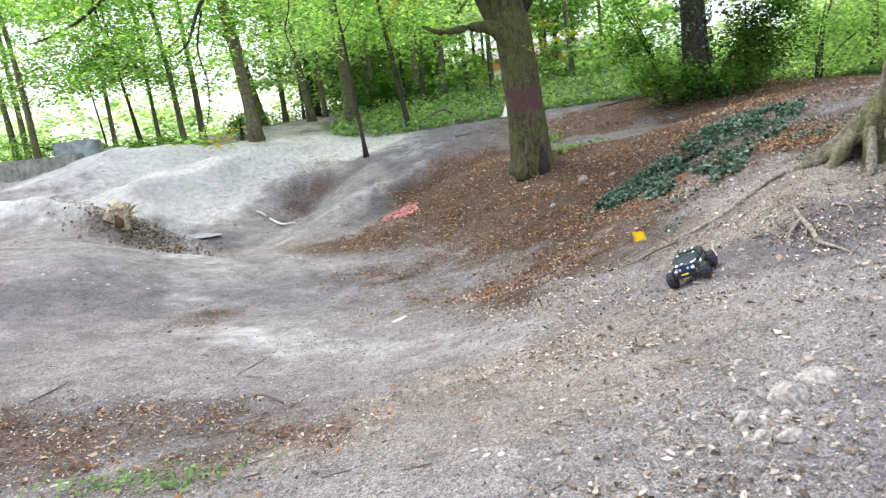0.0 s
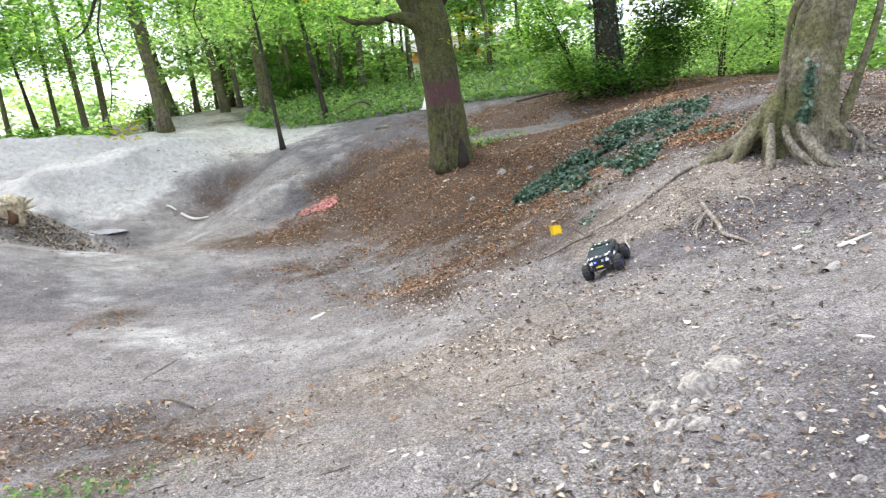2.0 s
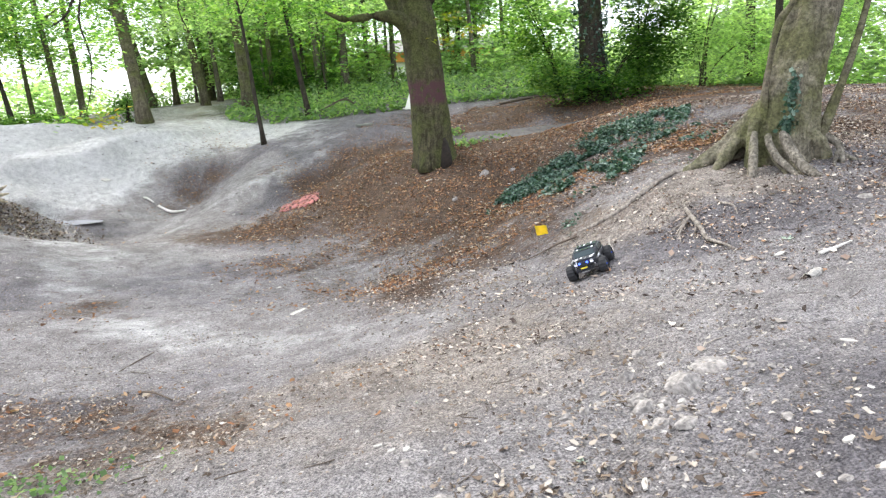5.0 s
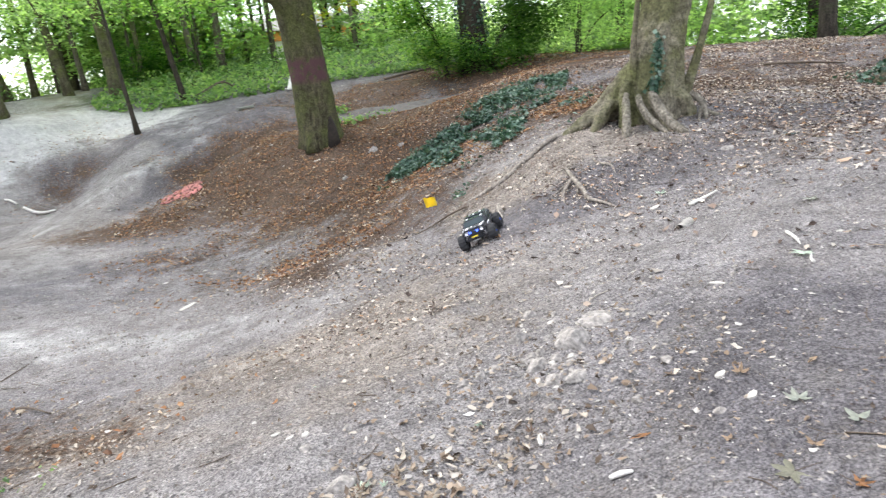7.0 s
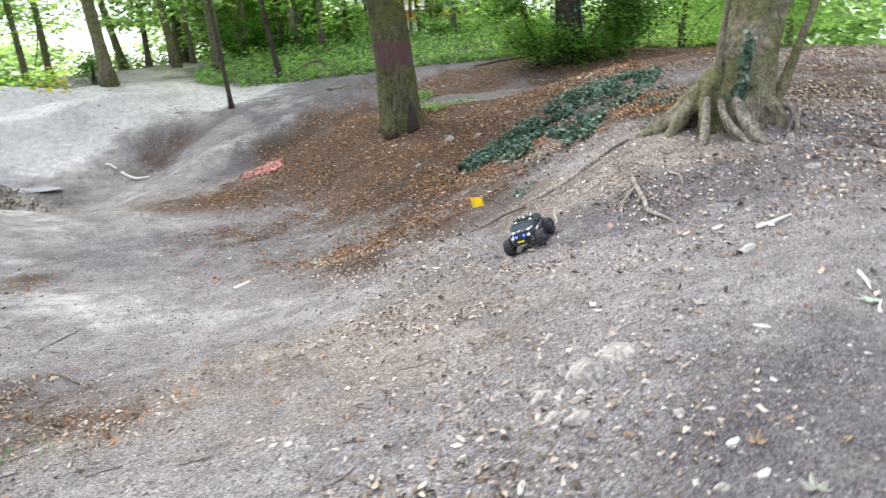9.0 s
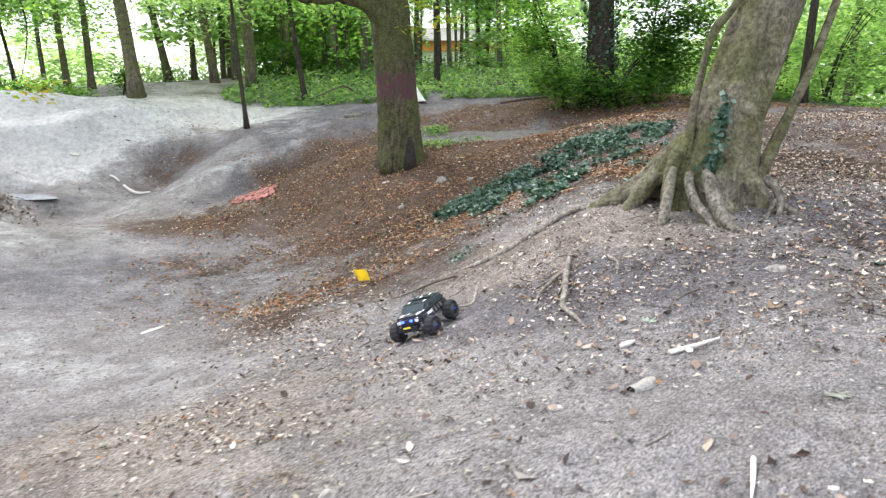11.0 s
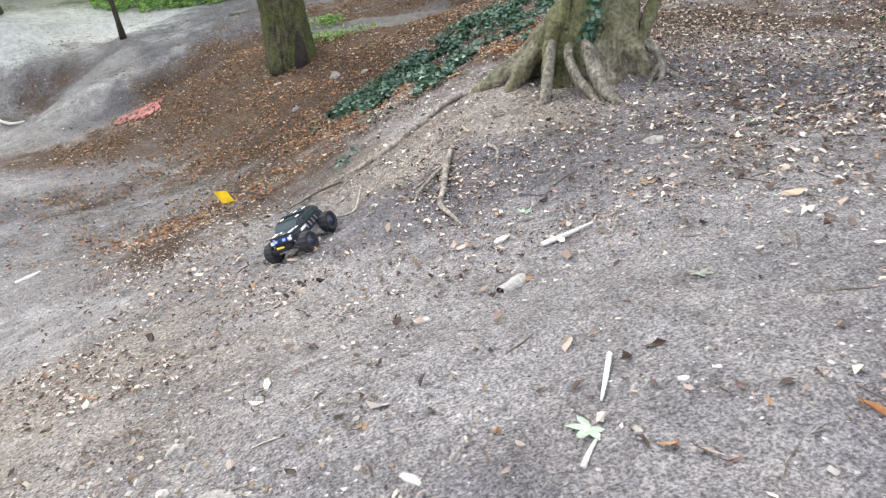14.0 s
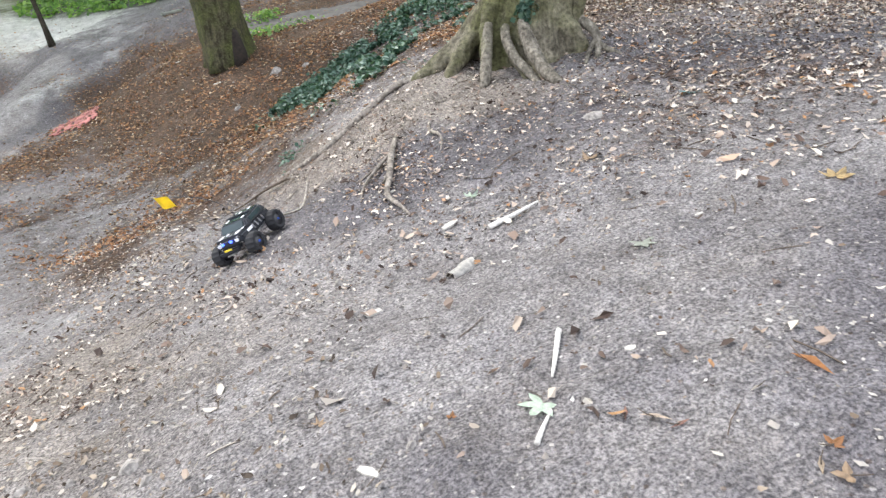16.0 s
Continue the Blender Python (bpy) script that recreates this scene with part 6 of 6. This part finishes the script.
def slab(name, cx, cy, lx, ly, lz, turn, label, category, sink=0.1):
    bm = bmesh.new()
    bmesh.ops.create_cube(bm, size=1.0)
    bmesh.ops.scale(bm, vec=(lx, ly, lz), verts=bm.verts)
    bmesh.ops.bevel(bm, geom=bm.edges[:], offset=0.05, segments=2, affect="EDGES")
    bmesh.ops.subdivide_edges(bm, edges=[e for e in bm.edges if e.calc_length() > 0.5], cuts=5, use_grid_fill=True)
    for v in bm.verts:
        v.co += Vector((1, 1, 1)) * 0.05 * noise.noise(v.co * 2.1)
    cx, cy = world(cx, cy)
    ob = part(name, bm, BLOCK_PAINT if name == "concrete_block" else CONCRETE)
    ob.matrix_world = pose(cx, cy, ground_at(cx, cy) + lz / 2 - sink, 0, 0, turn)
    return tagged(ob, label, category)


slab("concrete_wall", -19.3, 31.2, 5.6, 0.5, 0.95, -14, "low broken concrete wall at the edge of the track", "wall", 0.15)
slab("concrete_block", -17.2, 32.2, 1.7, 0.8, 1.3, 8, "grey painted concrete block behind the low wall", "concrete block", 0.1)
slab("stone_slab", 0.66, 26.9, 0.62, 0.4, 0.09, 20, "pale flat slab on the far hump", "slab", 0.0)


def white_board():
    x, y = 2.75, 27.6
    t = thing("folded_board", (x, y, ground_at(x, y)), "folded white board dumped beside the path", "board")
    white = plain("white_board_paint", (0.78, 0.77, 0.70), 0.6, 0, 0.1, 4, 0.1)
    bm = bmesh.new()
    a = [bm.verts.new(p) for p in ((-0.45, 0, 0), (0.42, 0.1, 0), (-0.12, 0.15, 0.85))]
    b = [bm.verts.new(v.co + Vector((0.01, 0.03, 0))) for v in a]
    bm.faces.new(a), bm.faces.new(b[::-1])
    for k in range(3):
        bm.faces.new((a[k], b[k], b[(k + 1) % 3], a[(k + 1) % 3]))
    part("upright_flap", bm, white, t)
    bm = bmesh.new()
    bmesh.ops.create_cube(bm, size=1.0)
    bmesh.ops.scale(bm, vec=(0.95, 0.5, 0.03), verts=bm.verts)
    bmesh.ops.translate(bm, vec=(-0.05, -0.28, 0.05), verts=bm.verts)
    part("flat_flap", bm, white, t)


white_board()


def far_house():
    x, y = 8.6, 70.0
    z = 1.9
    t = thing("house", (x, y, z), "white house with orange upper storey seen through trees", "house")
    wall, orange, roof, glass = plain("white_render", (0.85, 0.83, 0.78), 0.8, 0, 0.06, 2), plain("orange_cladding", (0.75, 0.30, 0.07), 0.7, 0, 0.15, 2), plain("grey_roof_tiles", (0.3, 0.28, 0.26), 0.8, 0, 0.3, 3), plain("window_glass", (0.05, 0.06, 0.07), 0.1, 0, 0.1, 2, 0)

    def box(name, c, s, m, label=""):
        bm = bmesh.new()
        bmesh.ops.create_cube(bm, size=1.0)
        bmesh.ops.scale(bm, vec=s, verts=bm.verts)
        bmesh.ops.translate(bm, vec=c, verts=bm.verts)
        return part(name, bm, m, t, label)
    box("wall", (0.5, 0, 1.9), (12, 7, 3.8), wall)
    box("upper_storey", (0.5, -0.2, 4.25), (12, 7, 0.9), orange, "orange clad upper storey")
    bm = bmesh.new()
    v = [bm.verts.new(p) for p in ((-5.9, -4.1, 4.7), (6.9, -4.1, 4.7), (6.9, 3.9, 4.7), (-5.9, 3.9, 4.7), (-5.9, 0, 6.2), (6.9, 0, 6.2))]
    for f in ((0, 1, 5, 4), (2, 3, 4, 5), (1, 2, 5), (3, 0, 4), (3, 2, 1, 0)):
        bm.faces.new([v[i] for i in f])
    part("roof", bm, roof, t)
    for wx in (-2, 0.5, 3, 5.5):
        box("window", (wx, -3.5, 2.0), (1.1, 0.08, 1.2), glass)


far_house()

# asphalt path behind the painted tree
bm = bmesh.new()
prev = None
for i in range(41):
    u = i / 40
    px, py = 2.6 + u * 6.4, 22.4 - 0.4 * u + 0.3 * math.sin(u * 5)
    row = [bm.verts.new(on_ground(*world(px, py + w), 0.02)) for w in (-0.9, -0.3, 0.3, 0.9)]
    if prev:
        for k in range(3):
            bm.faces.new((prev[k], row[k], row[k + 1], prev[k + 1]))
    prev = row
tagged(part("footpath", bm, plain("worn_dark_path", (0.105, 0.095, 0.09), 0.95, 0, 0.3, 5, 0.4, 0.01)), "narrow dark trodden path behind the painted tree", "path", kind="structure")

# ---- radio-controlled truck ----


def rc_truck():
    """A four-wheeled model truck on the slope, its nose towards the hollow; built along +x."""
    cx, cy = 2.38, 7.14
    t = thing("toy_truck", (0, 0, 0), "black radio-controlled monster truck with yellow pennant", "toy truck")
    black, dark_glass = plain("black_lexan", (0.018, 0.02, 0.026), 0.35, 0, 0.3, 20, 0.05), plain("dark_green_screen", (0.025, 0.042, 0.045), 0.25, 0, 0.2, 10, 0)
    rubber, rim_m = plain("black_rubber", (0.018, 0.018, 0.02), 0.85, 0, 0.3, 40, 0.3), plain("dark_rim", (0.05, 0.05, 0.055), 0.45, 0.3, 0.2, 20, 0)
    silver, white = plain("silver_metal", (0.62, 0.62, 0.64), 0.3, 0.9, 0.1, 30, 0), plain("white_sticker", (0.8, 0.8, 0.82), 0.5, 0, 0.05, 20, 0)
    led, led_n, led_l, led_b = mat("blue_lamp")
    led_b.inputs["Base Color"].default_value = (0.05, 0.1, 0.8, 1)
    led_b.inputs["Emission Color"].default_value, led_b.inputs["Emission Strength"].default_value = (0.05, 0.12, 1.0, 1), 2.5
    yellow, blue, red = plain("yellow_cloth", (0.8, 0.62, 0.05), 0.7, 0, 0.12, 20, 0.1), plain("blue_anodised", (0.04, 0.10, 0.45), 0.35, 0.5, 0.1, 20, 0), plain("red_lens", (0.5, 0.03, 0.02), 0.3, 0, 0.1, 20, 0)

    def box(name, c, s, m, parent=t, bev=0.006, label="", shape=None, rot=None):
        bm = bmesh.new()
        bmesh.ops.create_cube(bm, size=1.0)
        for v in bm.verts:
            k = shape(v.co) if shape else (1, 1)
            v.co = Vector((v.co.x * s[0] * k[0], v.co.y * s[1] * k[1], v.co.z * s[2]))
        bmesh.ops.bevel(bm, geom=bm.edges[:], offset=bev, segments=2, affect="EDGES")
        if rot:
            bmesh.ops.rotate(bm, matrix=Euler([radians(a) for a in rot]).to_matrix(), verts=bm.verts)
        bmesh.ops.translate(bm, vec=c, verts=bm.verts)
        return part(name, bm, m, parent, label)
    box("chassis", (0, 0, 0.105), (0.34, 0.11, 0.035), black)
    box("lower_body", (0, 0, 0.155), (0.43, 0.29, 0.075), black, bev=0.02, shape=lambda p: (0.94, 0.92) if p.z > 0 else (1, 1))
    box("cab", (-0.05, 0, 0.212), (0.30, 0.28, 0.055), black, bev=0.012, shape=lambda p: (0.72, 0.88) if p.z > 0 else (1, 1))
    box("windscreen", (0.082, 0, 0.213), (0.007, 0.21, 0.055), dark_glass, bev=0.002, rot=(0, -38, 0))
    box("rear_window", (-0.182, 0, 0.213), (0.007, 0.15, 0.036), dark_glass, bev=0.002, rot=(0, 38, 0))
    box("roof_panel", (-0.05, 0, 0.2405), (0.19, 0.21, 0.004), dark_glass, bev=0.0015)
    for s in (-1, 1):
        box("side_window", (-0.05, s * 0.133, 0.213), (0.16, 0.006, 0.03), dark_glass, bev=0.002, rot=(s * 13, 0, 0))
        box("headlight", (0.21, s * 0.085, 0.16), (0.014, 0.034, 0.022), white, bev=0.004, label="white headlight sticker")
        box("tail_light", (-0.213, s * 0.09, 0.16), (0.008, 0.03, 0.016), red, bev=0.003, label="red tail light")
        box("side_sticker", (0.09, s * 0.1425, 0.166), (0.07, 0.004, 0.02), white, bev=0.001, label="white sticker")
        box("bonnet_sticker", (0.15, s * 0.08, 0.1935), (0.055, 0.03, 0.003), white, bev=0.0008, label="white sticker")
        for dx in (-0.09, -0.045, 0.0, 0.045):
            box("side_slat", (dx, s * 0.1425, 0.158), (0.012, 0.008, 0.045), silver, bev=0.002, label="silver side slat", rot=(0, 20, 0))
        box("lamp", (0.222, s * 0.04, 0.168), (0.016, 0.022, 0.016), led, bev=0.004, label="lit blue lamp")
        box("nerf_bar", (0, s * 0.115, 0.10), (0.2, 0.012, 0.012), silver, bev=0.004)
    box("roof_rack", (-0.04, 0, 0.248), (0.02, 0.22, 0.012), black, bev=0.002)
    box("front_bumper", (0.235, 0, 0.11), (0.03, 0.2, 0.035), black, bev=0.01)
    box("skid_plate", (0.225, 0, 0.085), (0.05, 0.09, 0.008), silver, bev=0.003)
    box("rear_bumper", (-0.23, 0, 0.11), (0.025, 0.17, 0.03), black, bev=0.008)
    box("number_bar", (0.252, 0.0, 0.128), (0.004, 0.07, 0.014), yellow, bev=0.001, label="yellow bar on the bumper")
    for ax in (-0.155, 0.155):
        for s in (-1, 1):
            bm = tube([(ax, s * 0.04, 0.10), (ax, s * 0.13, 0.085)], [0.009, 0.008], 8)
            part("suspension_arm", bm, silver, t)
            for dx in (-0.028, 0.028):
                part("shock_absorber", tube([(ax + dx, s * 0.125, 0.09), (ax + dx, s * 0.10, 0.13), (ax + dx, s * 0.075, 0.175)], [0.010, 0.013, 0.010], 10), silver if dx > 0 else blue, t)
            w = new("wheel")
            w.parent = t
            w.location = (ax, s * 0.168, 0.0775)
            bm = bmesh.new()
            prof = [(-0.036, 0.045), (-0.042, 0.062), (-0.038, 0.073), (-0.02, 0.0785), (0.02, 0.0785), (0.038, 0.073), (0.042, 0.062), (0.036, 0.045)]
            rings = []
            for k in range(28):
                a = 2 * math.pi * k / 28
                rings.append([bm.verts.new((math.cos(a) * (r - (0.004 if k % 2 and 1 < j < 6 else 0)), yy, math.sin(a) * (r - (0.004 if k % 2 and 1 < j < 6 else 0)))) for j, (yy, r) in enumerate(prof)])
            for k in range(28):
                q, p = rings[k], rings[(k + 1) % 28]
                for j in range(8):
                    bm.faces.new((q[j], q[(j + 1) % 8], p[(j + 1) % 8], p[j]))
            part("tyre", bm, rubber, w)
            part("rim", tube([(0, -0.032, 0), (0, 0.0, 0), (0, 0.032, 0)], [0.047, 0.042, 0.047], 18), rim_m, w)
            part("hub_nut", tube([(0, s * 0.03, 0), (0, s * 0.042, 0)], [0.011, 0.009], 6), blue, w)
    for k, (sx, sy, sz) in enumerate(((-0.12, -0.07, 0.2435), (0.02, 0.085, 0.2435), (0.0, -0.08, 0.2435), (-0.06, 0.03, 0.2435), (-0.13, 0.05, 0.2435), (-0.10, -0.02, 0.2435), (0.17, 0.02, 0.1945), (0.13, -0.03, 0.1945), (0.1, 0.1, 0.1945), (-0.19, 0.1, 0.194), (-0.19, -0.1, 0.194))):
        box("sticker", (sx, sy, sz), (0.026 + 0.006 * (k % 3), 0.02, 0.004), white if k % 3 else silver, bev=0.0015, label="small white sticker")
    part("whip_aerial", tube(smooth([(-0.12, -0.07, 0.18), (-0.08, -0.12, 0.38), (0.04, -0.22, 0.54), (0.17, -0.34, 0.635)]), [0.0025] * 13, 6), black, t)
    bm = bmesh.new()
    rows = []
    for i in range(9):
        f = i / 8
        wv = 0.010 * math.sin(f * 6)
        half = Vector((0.025, 0.018, 0.056)) * (1 - 0.18 * f)
        c0 = Vector((0.17 + wv, -0.34 + 0.115 * f, 0.605 - 0.03 * f))
        rows.append([bm.verts.new(c0 + half), bm.verts.new(c0 - half)])
    for a, b in zip(rows, rows[1:]):
        bm.faces.new((a[0], a[1], b[1], b[0]))
    bmesh.ops.solidify(bm, geom=bm.faces[:], thickness=0.0015)
    part("pennant", bm, yellow, t, "yellow cloth pennant")
    dirv = Vector((-0.49, -0.87, 0)).normalized()
    side = Vector((0.87, -0.49, 0)).normalized()

    def gz(a, b):
        p = Vector((cx, cy, 0)) + dirv * a + side * b
        return ground_at(p.x, p.y)
    zf, zb = (gz(0.155, 0.168) + gz(0.155, -0.168)) / 2, (gz(-0.155, 0.168) + gz(-0.155, -0.168)) / 2
    zr, zl = (gz(0.155, 0.168) + gz(-0.155, 0.168)) / 2, (gz(0.155, -0.168) + gz(-0.155, -0.168)) / 2
    fx = (dirv * 0.31 + Vector((0, 0, zf - zb))).normalized()
    fy = (side * 0.336 + Vector((0, 0, zr - zl))).normalized()
    fz = fx.cross(fy).normalized()
    fy = fz.cross(fx)
    m = Matrix((fx, fy, fz)).transposed().to_4x4()
    t.matrix_world = Matrix.Translation((cx, cy, (zf + zb) / 2 - 0.004)) @ m @ Matrix.Diagonal((1.08, 1.02, 1.08, 1.0))
    return t


rc_truck()
